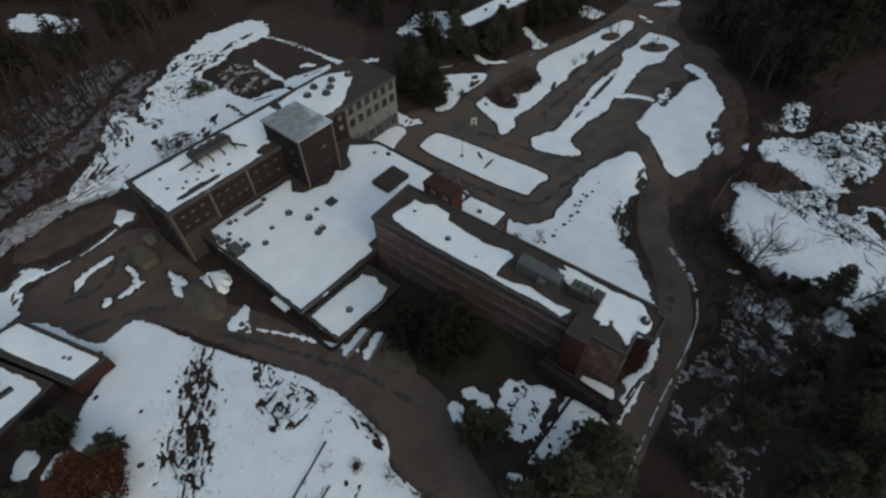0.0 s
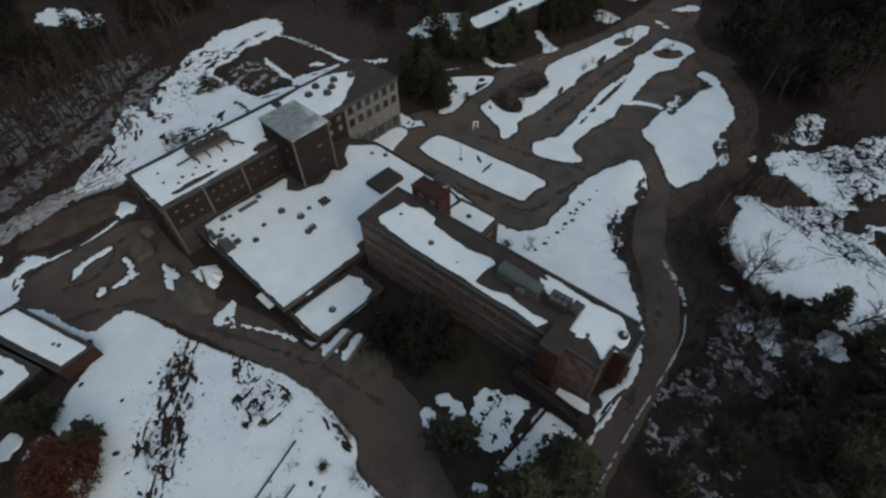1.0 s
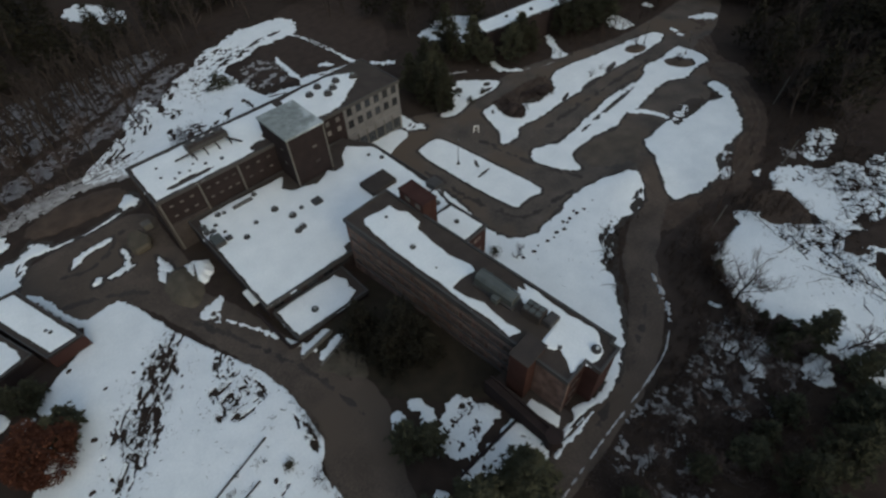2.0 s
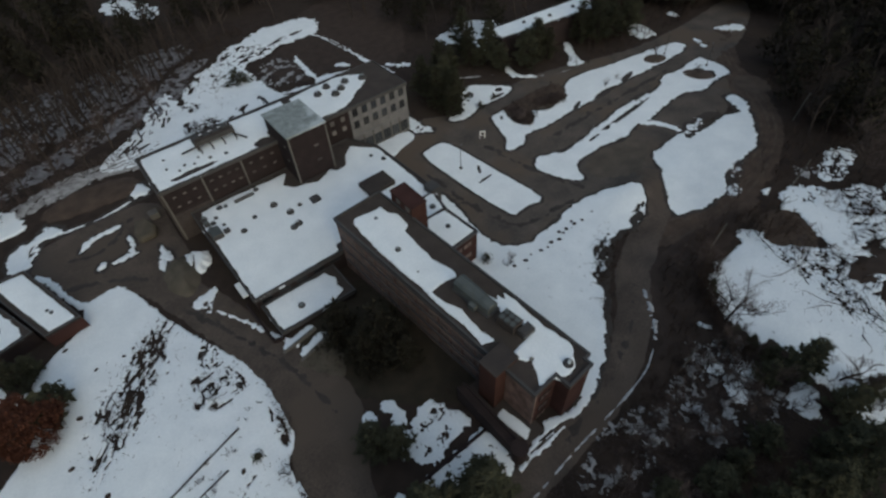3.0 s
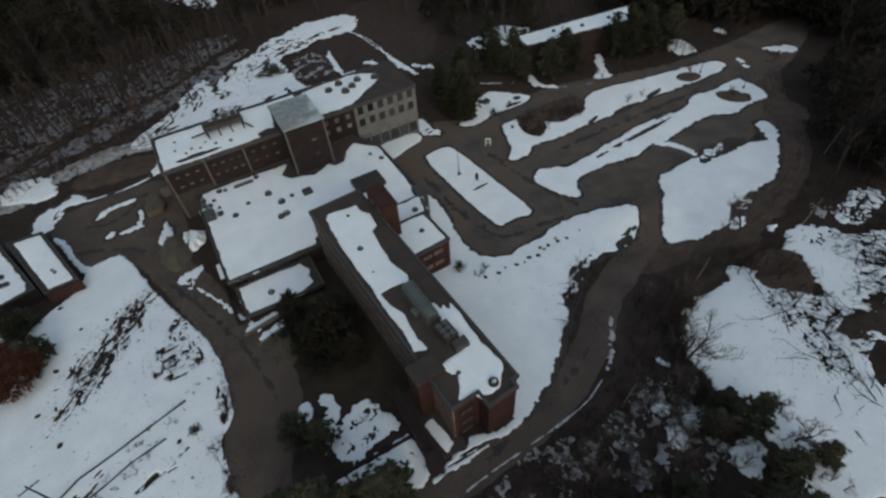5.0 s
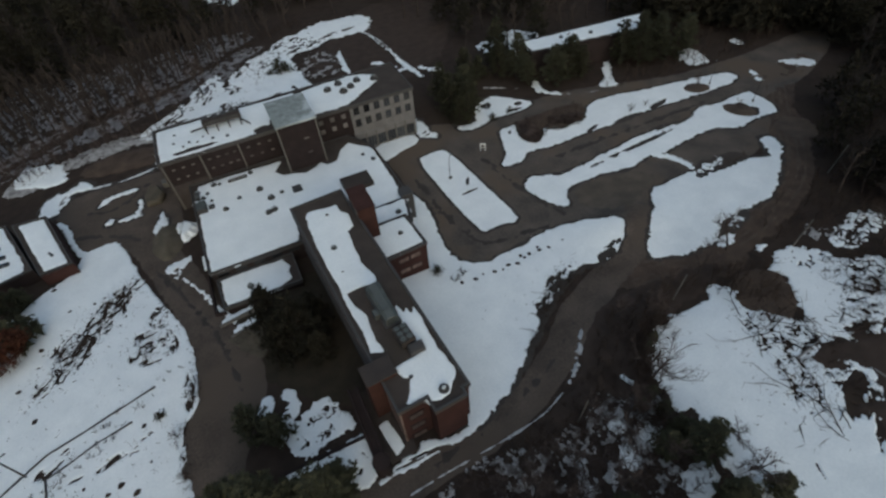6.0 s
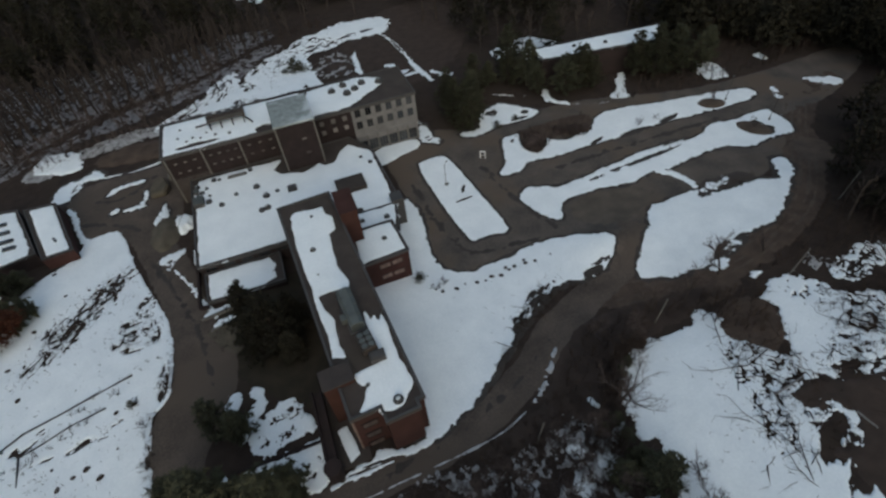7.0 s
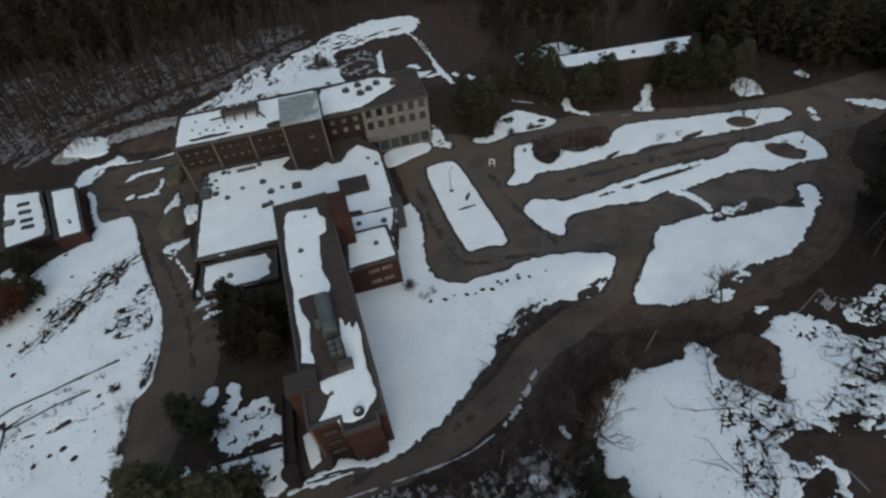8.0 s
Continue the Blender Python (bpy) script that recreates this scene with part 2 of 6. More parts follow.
def rim(poly, z0, z1, w, bm=None):
    """A low wall along the inside of a closed convex outline (given counter-clockwise)."""
    bm = bm or bmesh.new()
    p = [Vector((x, y)) for x, y in poly]
    n = len(p)
    inner = []
    for i in range(n):
        a, b, c = p[i - 1], p[i], p[(i + 1) % n]
        e, f = (b - a).normalized(), (c - b).normalized()
        n1, n2 = Vector((-e.y, e.x)), Vector((-f.y, f.x))
        inner.append(b + (n1 + n2) * (w / (1 + n1.dot(n2))))
    ring = []
    for q, r in zip(p, inner):
        ring.append([bm.verts.new((*q, z0)), bm.verts.new((*q, z1)), bm.verts.new((*r, z1)), bm.verts.new((*r, z0))])
    for i in range(n):
        a, b = ring[i], ring[(i + 1) % n]
        for k in range(4):
            bm.faces.new((a[k], b[k], b[(k + 1) % 4], a[(k + 1) % 4]))
    bmesh.ops.recalc_face_normals(bm, faces=bm.faces[:])
    return bm


def tube(bm, a, b, r0, r1, sides=6):
    a, b = Vector(a), Vector(b)
    d = (b - a)
    m = Matrix.Translation((a + b) / 2) @ d.to_track_quat("Z", "Y").to_matrix().to_4x4()
    bmesh.ops.create_cone(bm, cap_ends=True, segments=sides, radius1=r0, radius2=r1, depth=d.length, matrix=m)
    return bm


def lattice(xs, zs, y0, y1):
    """One connected frame of bars: every other strip between the given lines is open."""
    bm, cache = bmesh.new(), {}

    def vert(i, k, y):
        if (i, k, y) not in cache:
            cache[i, k, y] = bm.verts.new((xs[i], y, zs[k]))
        return cache[i, k, y]

    solid = {(i, k) for i in range(len(xs) - 1) for k in range(len(zs) - 1) if i % 2 == 0 or k % 2 == 0}
    for i, k in solid:
        ring = [(i, k), (i + 1, k), (i + 1, k + 1), (i, k + 1)]
        bm.faces.new([vert(*c, y0) for c in ring])
        bm.faces.new([vert(*c, y1) for c in ring[::-1]])
        for (a, b), side in zip(zip(ring, ring[1:] + ring[:1]), ((i, k - 1), (i + 1, k), (i, k + 1), (i - 1, k))):
            if side not in solid:
                bm.faces.new([vert(*a, y0), vert(*a, y1), vert(*b, y1), vert(*b, y0)])
    return bm


WINDOWS = {}


def window(parent, at, w, h, sill=True, panes=1, frame_mat=None, glass=None):
    """A window on a wall: local x along the wall, -y outwards, its base centre at the origin."""
    frame_mat, glass = frame_mat or M_FRAME, glass or M_GLASS
    key = (w, h, sill, panes, frame_mat.name, glass.name)
    if key not in WINDOWS:
        t = 0.09
        bars = [-w / 2, -w / 2 + t]
        for i in range(1, panes):
            x = -w / 2 + w * i / panes
            bars += [x - 0.03, x + 0.03]
        bm = lattice(bars + [w / 2 - t, w / 2], [0, t, h - t, h], -0.10, 0.02)
        me = [bpy.data.meshes.new("window")]
        bm.to_mesh(me[0])
        bm.free()
        me[0].materials.append(frame_mat)
        bm = box(-w / 2 + t, -0.05, t, w / 2 - t, 0.01, h - t)
        me.append(bpy.data.meshes.new("pane"))
        bm.to_mesh(me[1])
        bm.free()
        me[1].materials.append(glass)
        if sill:
            bm = bevelled(box(-w / 2 - 0.12, -0.22, -0.16, w / 2 + 0.12, 0.02, -0.01), 0.02)
            me.append(bpy.data.meshes.new("sill"))
            bm.to_mesh(me[2])
            bm.free()
            me[2].materials.append(M_PALE)
        WINDOWS[key] = me
    me = WINDOWS[key]
    ob = part("window", me[0], None, parent, at=at)
    part("pane", me[1], None, ob)
    if sill:
        part("sill", me[2], None, ob)
    return ob


def wall_at(ax, ay, bx, by):
    """A frame on the wall from a to b, seen from outside with a on the left; (s, z, out) to a pose."""
    ang = math.degrees(math.atan2(by - ay, bx - ax))
    base = pose(ax, ay, 0, 0, 0, ang)
    return lambda s, z, out=0.0: base @ pose(s, -out, z)


# ---- ground, roads ----
def spaced(lo, hi, step, far):
    core = list(np.arange(lo, hi + step, step))
    out, d = [], step
    v = core[-1]
    while v < far:
        d *= 1.35
        v += d
        out.append(v)
    low, d, v = [], step, core[0]
    while v > -far:
        d *= 1.35
        v -= d
        low.append(v)
    return np.array(low[::-1] + core + out)


gx, gy = np.meshgrid(spaced(-90, 230, 2.0, 2500), spaced(-150, 150, 2.0, 2500))
ground = new("ground", grid_mesh("ground", gx, gy, terrain(gx, gy) + 0.04 * fbm(gx, gy, 5, 3, 1) - 0.04, np.ones((gx.shape[0] - 1, gx.shape[1] - 1), bool)))
ground.data.materials.append(M_GROUND)
tagged(ground, "dark brown forest floor with dead leaves and mud", "ground", kind="structure")


def surface(name, poly, mat, label, lift=0.05, rag=0.35, cell=0.9, seed=0, grain=3.0):
    ob = patch(name, poly, mat, None, cell, lift, 0.25, rag, grain, seed, (), 2, 0.2, 0.0)
    return tagged(ob, label, name.split("_")[-1], kind="structure")


def ribbon(pts, width):
    """Outline of a road of that width along a line of points."""
    p = np.array(pts, float)
    t = np.gradient(p, axis=0)
    n = np.stack([-t[:, 1], t[:, 0]], -1) / np.linalg.norm(t, axis=1)[:, None]
    w = np.broadcast_to(np.asarray(width, float), (len(p),))[:, None] / 2
    return np.concatenate([p + n * w, (p - n * w)[::-1]]).tolist()

surface("car_park", [(54, -3), (71, 3), (84, -5), (97, -2), (124, -5), (149, -14.5), (180, -17), (215, -14), (215, -24), (183, -38), (165, -38), (163, -46), (150, -53), (138, -58), (126, -55), (117, -57), (107, -56), (101, -61), (94, -64), (85, -58), (74, -57), (59, -58), (53, -54), (53, -40), (55, -24)], M_ASPHALT, "worn grey-brown asphalt of a wide empty car park", seed=1)
surface("gravel_track", ribbon([(80, -74), (90, -75.5), (101, -79), (118, -77), (138, -70.5), (153, -58), (163, -45), (176, -33), (200, -26)], [7, 8, 9, 9, 9, 9, 9, 9, 8]), M_DIRT, "brown muddy track with worn wheel lines", 0.04, 0.8, seed=2)
surface("perimeter_road", ribbon([(-110, -166), (-80, -150), (-50, -131), (-20, -112), (-4, -103), (8, -97), (17, -94.4), (36, -93.6), (49, -90.6), (59.5, -85.2), (68.5, -78), (78, -73.5), (87, -71), (95, -66), (101, -58)], [7, 7, 7, 7, 6.5, 6, 5.5, 5.5, 6, 6.5, 7, 7, 6.5, 7, 9]), M_ROAD, "narrow grey-brown asphalt road that curves round the wing", 0.07, 0.3, seed=3)
surface("service_road", [(-8, -73), (-4.6, -64), (-3.4, -53), (-5.2, -41), (-11, -22), (-15, -9.5), (-25.5, -6), (-31, 6), (-34, 17), (-26, 22.3), (-1.5, 21.8), (-1.5, 6), (-2, -7), (-5, -13), (1, -28), (3.5, -44), (8.5, -54), (9, -64), (3, -76), (-2, -90), (-6, -104), (-16, -104), (-9, -90)], M_ROAD, "brown-grey asphalt service road and loading yard", 0.06, 0.3, seed=4)
surface("courtyard_lawn", [(4, -47), (20, -40), (26, -40), (29, -76), (20, -77), (9, -66), (5, -54)], M_LAWN, "wet winter lawn, darkened for the courtyard's shade", 0.03, 0.6, seed=5)
tagged(patch("grass_mound", [(-9.4, -9.5), (-8, -5.8), (-5, -5.0), (-2.4, -6.6), (-2, -13), (-3.8, -18), (-6.4, -20.2), (-8.8, -17.5), (-9.6, -13)], M_GRASS, None, 0.45, 2.1, 0.75, 0.3, 3.0, 6, (), 2, 0.3, 0.0), "tan winter grass mound beside the service road", "mound", kind="structure")
surface("grass_bank", [(-28, 34), (-20, 39), (-3, 35), (-3, 26), (-25, 28)], M_DIRT, "brown grass bank behind the yard", 0.4, 0.7, seed=7)

def oval(cx, cy, ra, rb, deg):
    c, s = math.cos(radians(deg)), math.sin(radians(deg))
    return [(cx + ra * math.cos(w) * c - rb * math.sin(w) * s, cy + ra * math.cos(w) * s + rb * math.sin(w) * c) for w in np.linspace(0, 6.283, 17)[:-1]]


surface("grass_patch", [(91.1, -44.6), (99.9, -43.6), (110, -46.8), (114, -52), (107, -55), (100.3, -58.5), (92, -56.5), (88.6, -50.8)], M_GRAVEL, "olive-brown worn gravel and grass in the car park", 0.09, 0.9, seed=3)
surface("wet_patch", [(119, -55.2), (124, -52.4), (136, -53), (139, -57.2), (128, -58)], M_TAR, "dark wet asphalt beside the melting snow", 0.1, 0.5, cell=0.5, seed=2)

# tyre tracks and patched asphalt
M_RUT = material("packed_mud", (0.0526, 0.0407, 0.0334), (0.1066, 0.0807, 0.0634), 0.9, 0.9, 0.3, 7, gloss=0.12)
M_STAIN = material("dark_asphalt", (0.0346, 0.0307, 0.0284), (0.0626, 0.0537, 0.0474), 0.8, 0.85, 0.2, 6, gloss=0.12)
TRACK = [(84, -75.2), (90, -75.8), (101, -78.8), (118, -77), (138, -70.5), (153, -58), (163, -45), (176, -33)]


def beside(pts, off):
    """The line moved sideways by that many metres."""
    p = np.array(pts, float)
    t = np.gradient(p, axis=0)
    n = np.stack([-t[:, 1], t[:, 0]], -1) / np.linalg.norm(t, axis=1)[:, None]
    return p + n * off


for k, off in enumerate((-2.6, -1.0, 0.9, 2.5)):
    surface("wheel_rut", ribbon(beside(TRACK, off), 0.75), M_RUT, "pale packed wheel rut in the muddy track", 0.09, 0.3, cell=0.4, seed=k)
for k, (line_pts, wide) in enumerate([([(30, -93.4), (44, -91.6), (57, -86.4), (66, -80)], 0.9), ([(-6, -60), (-7, -46), (-12, -28), (-17, -14)], 1.1), ([(4, -66), (2, -50), (-4, -34), (-9, -22)], 1.2), ([(58, -20), (59, -40), (62, -52), (80, -53)], 1.6), ([(78, -20), (79, -32), (84, -52)], 1.4), ([(96, -31), (120, -31), (150, -31.5)], 1.4), ([(-28, 12), (-18, 8), (-8, 18)], 1.2), ([(-30, 2), (-20, -2), (-12, -8)], 1.4)]):
    surface("damp_stain", ribbon(line_pts, wide), M_STAIN, "dark damp streak along the asphalt", 0.1, 0.8, cell=0.45, seed=k, grain=2.0)

surface("weed_bed", [(2.6, -50.6), (11, -49.2), (12.4, -53), (9.4, -60), (6.4, -58), (4.6, -54)], M_GRASS, "tan dead weeds beside the entrance terrace", 0.12, 0.7, cell=0.4, seed=4)

# ---- snow on the ground ----
SNOW = "wet grey-white old snow with a ragged melting rim"


def snow(name, poly, label=SNOW, mat=None, **kw):
    if "base" not in kw:
        kw.setdefault("fine", 0.45 + 1.1 * min(kw.get("rag", 0.9), 0.8))
        kw.setdefault("rise", 0.55)
    # wet: a wider sheet of darker asphalt lies under the snow's rim.
    if kw.pop("wet", False):
        damp = dict(kw, thick=0.1, rise=0.2, grow=kw.get("grow", 0.15) + 0.85, holes=(), cell=0.4)
        tagged(patch("dark_margin", poly, M_STAIN, **damp), "darker asphalt along the rim of the snow", "asphalt", kind="structure")
    ob = patch(name, poly, mat or M_SNOW, **kw)
    return tagged(ob, label, "snow", kind="stuff")


snow("island_snow", [(61.6, -12.6), (65, -11.6), (69.6, -11.6), (71.3, -13.4), (73, -30), (74.5, -46.4), (72.2, -48.4), (70.2, -47.2), (66, -47.2), (64.4, -47.5), (63.4, -45.6), (62, -30)], "smooth snow on the kerbed car park island", wet=True, fine=0.16, rag=0.12, cell=0.3, seed=1, grow=0.0, holes=((68.6, -32, 2.6, 0.35, 6, 6, 0.9), (69.8, -28, 1.8, 0.45, 60, 6, 0.9), (66.6, -24.3, 0.6, 0.5, 0, 6, 2)))
snow("verge_snow", [(80.4, -27.1), (83.4, -24.5), (86.3, -18.5), (87.6, -13.6), (89.1, -11.9), (92.6, -11.6), (94.4, -12.2), (92.4, -16.4), (92.5, -20.6), (94, -22.6), (96.6, -22.6), (99, -19.6), (100.4, -17.4), (101.9, -19.6), (105.8, -21), (110, -19.8), (113, -20.6), (116, -17), (119.6, -13.7), (128.5, -13.7), (136, -16.2), (149.6, -18.2), (163.6, -20.8), (168.9, -22.6), (168.3, -26), (163.2, -27.8), (154.6, -27.9), (142.8, -27), (133.2, -26.3), (119.9, -26.8), (109.7, -26.4), (99, -26.6), (92, -25.6), (89.5, -25.6), (87.6, -28.1), (83.6, -28.5)], wet=True, seed=2, rag=0.3, fine=0.5, cell=0.3, grow=0.05, holes=((152.6, -24.4, 3.8, 2.8, -20, 12, 6), (124.5, -26.2, 6, 0.9, 2, 8, 4), (136.5, -25.2, 4.4, 1.1, 12, 7, 2), (112, -25.4, 3, 0.8, 20, 6, 1.2), (90.6, -14.6, 1.4, 1.0, 40, 6, 0.8)))
snow("median_snow", [(81, -37), (85, -34.6), (88.5, -36.2), (92.5, -38.2), (98.7, -37.9), (111.6, -36), (126.6, -34.7), (138.9, -36.2), (144, -32.5), (152.7, -34.2), (164, -33.2), (165, -38.4), (163.6, -44.8), (159.9, -46.2), (155.8, -45.4), (145.7, -46.6), (143.4, -43.9), (139.7, -42.7), (128.4, -43.6), (122.7, -44.8), (116.7, -43.4), (109.5, -45.7), (102.4, -43.5), (94.6, -43.5), (91.2, -43.8), (88.4, -45.6), (87.4, -49.4), (85, -48.8), (82.1, -43.5)], wet=True, seed=3, rag=0.32, fine=0.55, cell=0.3, holes=((154.8, -40.3, 5.4, 3.7, -50, 12, 6), (114, -38.6, 23, 0.75, 4, 9, 6), (132, -35.6, 10, 1.1, 5, 9, 6)))
snow("lobe_snow", oval(127, -55.2, 5, 1.3, 5), "scraps of melting snow on wet asphalt", rag=1.1, cell=0.28, seed=3, grow=-0.5)
snow("kerb_snow", [(117, -42.8), (121.2, -44.4), (123.6, -48.7), (123.2, -53.7), (121.6, -54.6), (121.6, -49.9), (119, -46)], "thin line of snow along a kerb", rag=0.2, cell=0.3, seed=4)
snow("lobe_snow", [(92, -74), (93, -71), (97.6, -65.3), (103.3, -61), (107, -55.5), (111.3, -54.9), (121.4, -54.6), (120, -57.8), (125.7, -58.2), (132, -58.2), (138.3, -58.2), (141, -60.6), (143.6, -58.6), (146, -53.6), (148.8, -52.9), (150.4, -56.3), (145.2, -61.1), (134.8, -69.2), (128.8, -72.5), (120.6, -73), (115.7, -75), (107, -77), (99.6, -76.6)], wet=True, seed=5, rag=0.4, fine=0.7, cell=0.3, holes=((113, -74.5, 7, 1.6, 15, 4, 1.0),))
snow("lawn_snow", [(46, -30), (54.6, -24.6), (56, -29.6), (56.2, -33.9), (55.4, -38.3), (54.4, -42), (54, -52), (58, -56.4), (70, -56), (74.6, -54.5), (84, -55), (94, -61), (91.4, -64.9), (85, -69.5), (75, -67.8), (67.5, -71.5), (64, -74.5), (59, -78), (51.5, -84), (42.5, -90), (37.4, -91.2), (34, -85), (33, -60), (40, -45)], "deep smooth snow on the lawn beside the wing", wet=True, seed=0, rag=0.32, fine=0.6, cell=0.28, holes=((70, -69.5, 6, 2.4, 35, 5, 0.7), (63.5, -74, 5, 2, 42, 5, 0.7), (85, -67.4, 6, 1.6, 20, 5, 0.8)))
FIELD_STREAKS = ((-21.5, -35, 18, 5.6, 53, 5, 0.7, 0.2), (-21.5, -35.5, 14, 2.8, 53, 5, 0.5, 0.24), (-23.5, -38, 4.5, 0.8, 55, 6, 1.0, 0.36), (-10.6, -41.8, 4.6, 1.3, 10, 6, 0.8, 0.36), (-13.6, -45.6, 3.4, 1.3, 75, 6, 0.8, 0.36), (-6.8, -46, 4.4, 1.2, 95, 6, 0.8, 0.36), (-10, -49.6, 3.8, 1.2, 0, 6, 0.8, 0.36), (-10, -45.6, 3, 2.6, 0, 6, 0.8, 0.28), (-9, -35, 5, 1.0, 60, 5, 0.7))
snow("field_snow", [(-17, -6.4), (-15, -14), (-11, -28), (-5.3, -41.5), (-3.3, -50), (-3.2, -57), (-3.6, -64.5), (-7.2, -66.5), (-6.6, -75), (-6, -83), (-11, -94), (-24, -110), (-70, -112), (-72, -60), (-41, -38), (-36.5, -28), (-38, -20), (-27, -13.5), (-25, -6)], "wide sloping snow field with brush sticking through", seed=4, rag=0.22, fine=0.35, cell=0.24, holes=FIELD_STREAKS + ((-6.2, -44.5, 3, 0.8, 80, 6, 0.9), (-5, -60, 5, 1.1, 88, 7, 1.2), (-6.6, -72, 6, 1.0, 88, 7, 1.2), (-15, -67, 8, 0.8, 22, 5, 0.9), (-21, -68.5, 8, 0.3, 4, 6, 0.8, 0.38), (-27, -64, 4, 1.6, 30, 5, 0.9), (-24, -37, 22, 7, 53, 7, 2.4, -0.1), (-9, -38, 6, 2.4, 60, 6, 1.2, -0.12)))
snow("yard_snow", [(-22.4, 13.6), (-19.8, 16), (-16.6, 16.2), (-11.3, 16.4), (-12.1, 15.1), (-15.4, 14.6), (-18.6, 14.6), (-20.9, 12.2), (-22.8, 11.6)], "thin curved strip of ploughed snow in the yard", wet=True, rag=0.35, cell=0.28, thick=0.3, grow=-0.08, seed=1)
snow("yard_snow", [(-11.8, 11.5), (-10.7, 11.1), (-10.3, 8.4), (-10.9, 5.7), (-12.2, 4.3), (-10.7, 2.6), (-13.1, 2), (-17, 1.8), (-17.6, 3.1), (-15.4, 4), (-13.5, 4.1), (-12.3, 6.3), (-12.2, 8.8)], "thin curved strip of ploughed snow in the yard", wet=True, rag=0.3, cell=0.28, thick=0.3, grow=-0.08, seed=2)
snow("yard_snow", [(-20.9, 3.3), (-19.3, 5.2), (-18, 4.8), (-18.3, 2.5), (-20.2, 2)], "small heap of ploughed snow in the yard", wet=True, rag=0.25, cell=0.28, thick=0.7, seed=3)
snow("yard_snow", [(-6.8, 2.8), (-5.8, 0.5), (-5.7, -2.0), (-5.6, -4.6), (-6.7, -5.2), (-7.7, -3.5), (-7.3, -0.8)], "heap of ploughed snow at the foot of the wall", wet=True, rag=0.2, cell=0.26, thick=0.4, seed=1)
pile = thing("covered_pile", "low tan tarpaulin-covered pile in the yard", "pile", at=pose(-7.6, 9.2, 0))
part("cover", bevelled(prism([(-2.6, -0.8), (-2.2, -3.9), (1.6, -3.8), (2.7, -0.6), (1.4, 3.5), (-1.2, 3.9)], 0, 1.9), 0.5), M_GRASS, pile, "faded tan cover")
part("crate", bevelled(box(2.4, 3.0, 0, 4.6, 5.2, 1.7), 0.06), M_CONC, pile, "grey crate beside it")
snow("kerb_snow", [(-32.4, 11.3), (-30.3, 9.5), (-28.7, 4.9), (-27.4, -1.5), (-25.7, -5.3), (-23.4, -6.5), (-20.2, -5.8), (-17.9, -6.0), (-16.3, -8.0), (-20.4, -9.9), (-23.8, -9.8), (-25.2, -9.1), (-26.1, -7.3), (-27.4, -4.1), (-28.8, 0.4), (-30.1, 5.5)], "line of snow along the edge of the yard", rag=0.15, cell=0.26, seed=5, holes=((-19.6, -8.2, 3.2, 0.3, 52, 8, 2), (-21, -8.6, 3.0, 0.25, 52, 8, 2)))
snow("yard_snow", [(-34.0, 26.2), (-30.7, 24.8), (-28.6, 27.3), (-27.2, 29.2), (-23.9, 25.3), (-23.8, 22.5), (-26.5, 23.4), (-29.1, 22.8), (-30.9, 18.9), (-32.6, 14.6), (-36.9, 13.9), (-38, 20)], "ploughed snow along the edge of the yard", wet=True, rag=0.4, cell=0.26, thick=0.4, seed=5, grow=-0.1, holes=((-31, 21.5, 3, 1.0, 60, 6, 1.0),))
snow("yard_snow", [(-24.4, 23.2), (-21.7, 23.2), (-17.1, 22.3), (-12.0, 23.1), (-7.2, 24.4), (-6.9, 23.2), (-12.3, 21.9), (-16.2, 21.6), (-21.1, 22.1), (-24.2, 21.9)], "thin line of snow along the edge of the yard", wet=True, rag=0.15, fine=0.35, cell=0.24, thick=0.3, seed=2, grow=-0.05, holes=((-15, 22.6, 6, 0.25, 8, 8, 2),))
snow("yard_snow", [(-6.4, 26.2), (-4.2, 29.6), (-2.4, 29.3), (-1.6, 26.8), (-2.3, 24.3), (-4.2, 23.5), (-6.1, 24.3)], "heap of ploughed snow beside the main block", wet=True, rag=0.25, cell=0.26, thick=0.6, seed=1)
snow("verge_snow", [(-48, 32), (-46, 39), (-40, 42), (-33, 41.5), (-27, 44.5), (-18, 46), (-10, 46), (2, 46), (6, 40), (3.4, 37.6), (-0.7, 36.2), (-5.1, 38.8), (-10.5, 39.9), (-15.9, 38.7), (-19.3, 38.4), (-23.5, 38.0), (-28.3, 37.2), (-31, 37), (-39, 36), (-40, 30)], "broken snow at the edge of the woods", M_SLUSH, rag=0.6, cell=0.27, seed=3, holes=((-14, 42, 40, 30, 4, 5, 2.4, -0.08), (-4, 43, 9, 2.4, -6, 5, 0.9)))
snow("verge_snow", [(-46, 36), (-44.3, 44), (-39.3, 44.3), (-33, 41.6), (-31.4, 36), (-31, 31.4), (-34, 30), (-38, 31.6), (-43, 33.6)], "snow at the edge of the woods beside the yard", rag=0.4, cell=0.28, seed=4, thick=0.4, holes=((-40, 38, 7, 5, 10, 6, 1.8, -0.06),))
snow("mound_snow", [(-3.6, -6.2), (-1, -5.6), (1.7, -8.1), (1.2, -12), (-0.4, -13.6), (-2.3, -14.2), (-3.8, -12)], "melting snow on the grass mound", rag=0.4, cell=0.28, thick=2.3, rise=0.9, seed=2, holes=((-2.4, -10, 4.5, 0.35, 75, 6, 1.2),))
snow("mound_snow", [(-8.6, -4), (-7.2, -3.4), (-7.6, -9.6), (-9.2, -9.2)], "melting snow beside the grass mound", rag=0.5, cell=0.4, thick=0.4, seed=3)
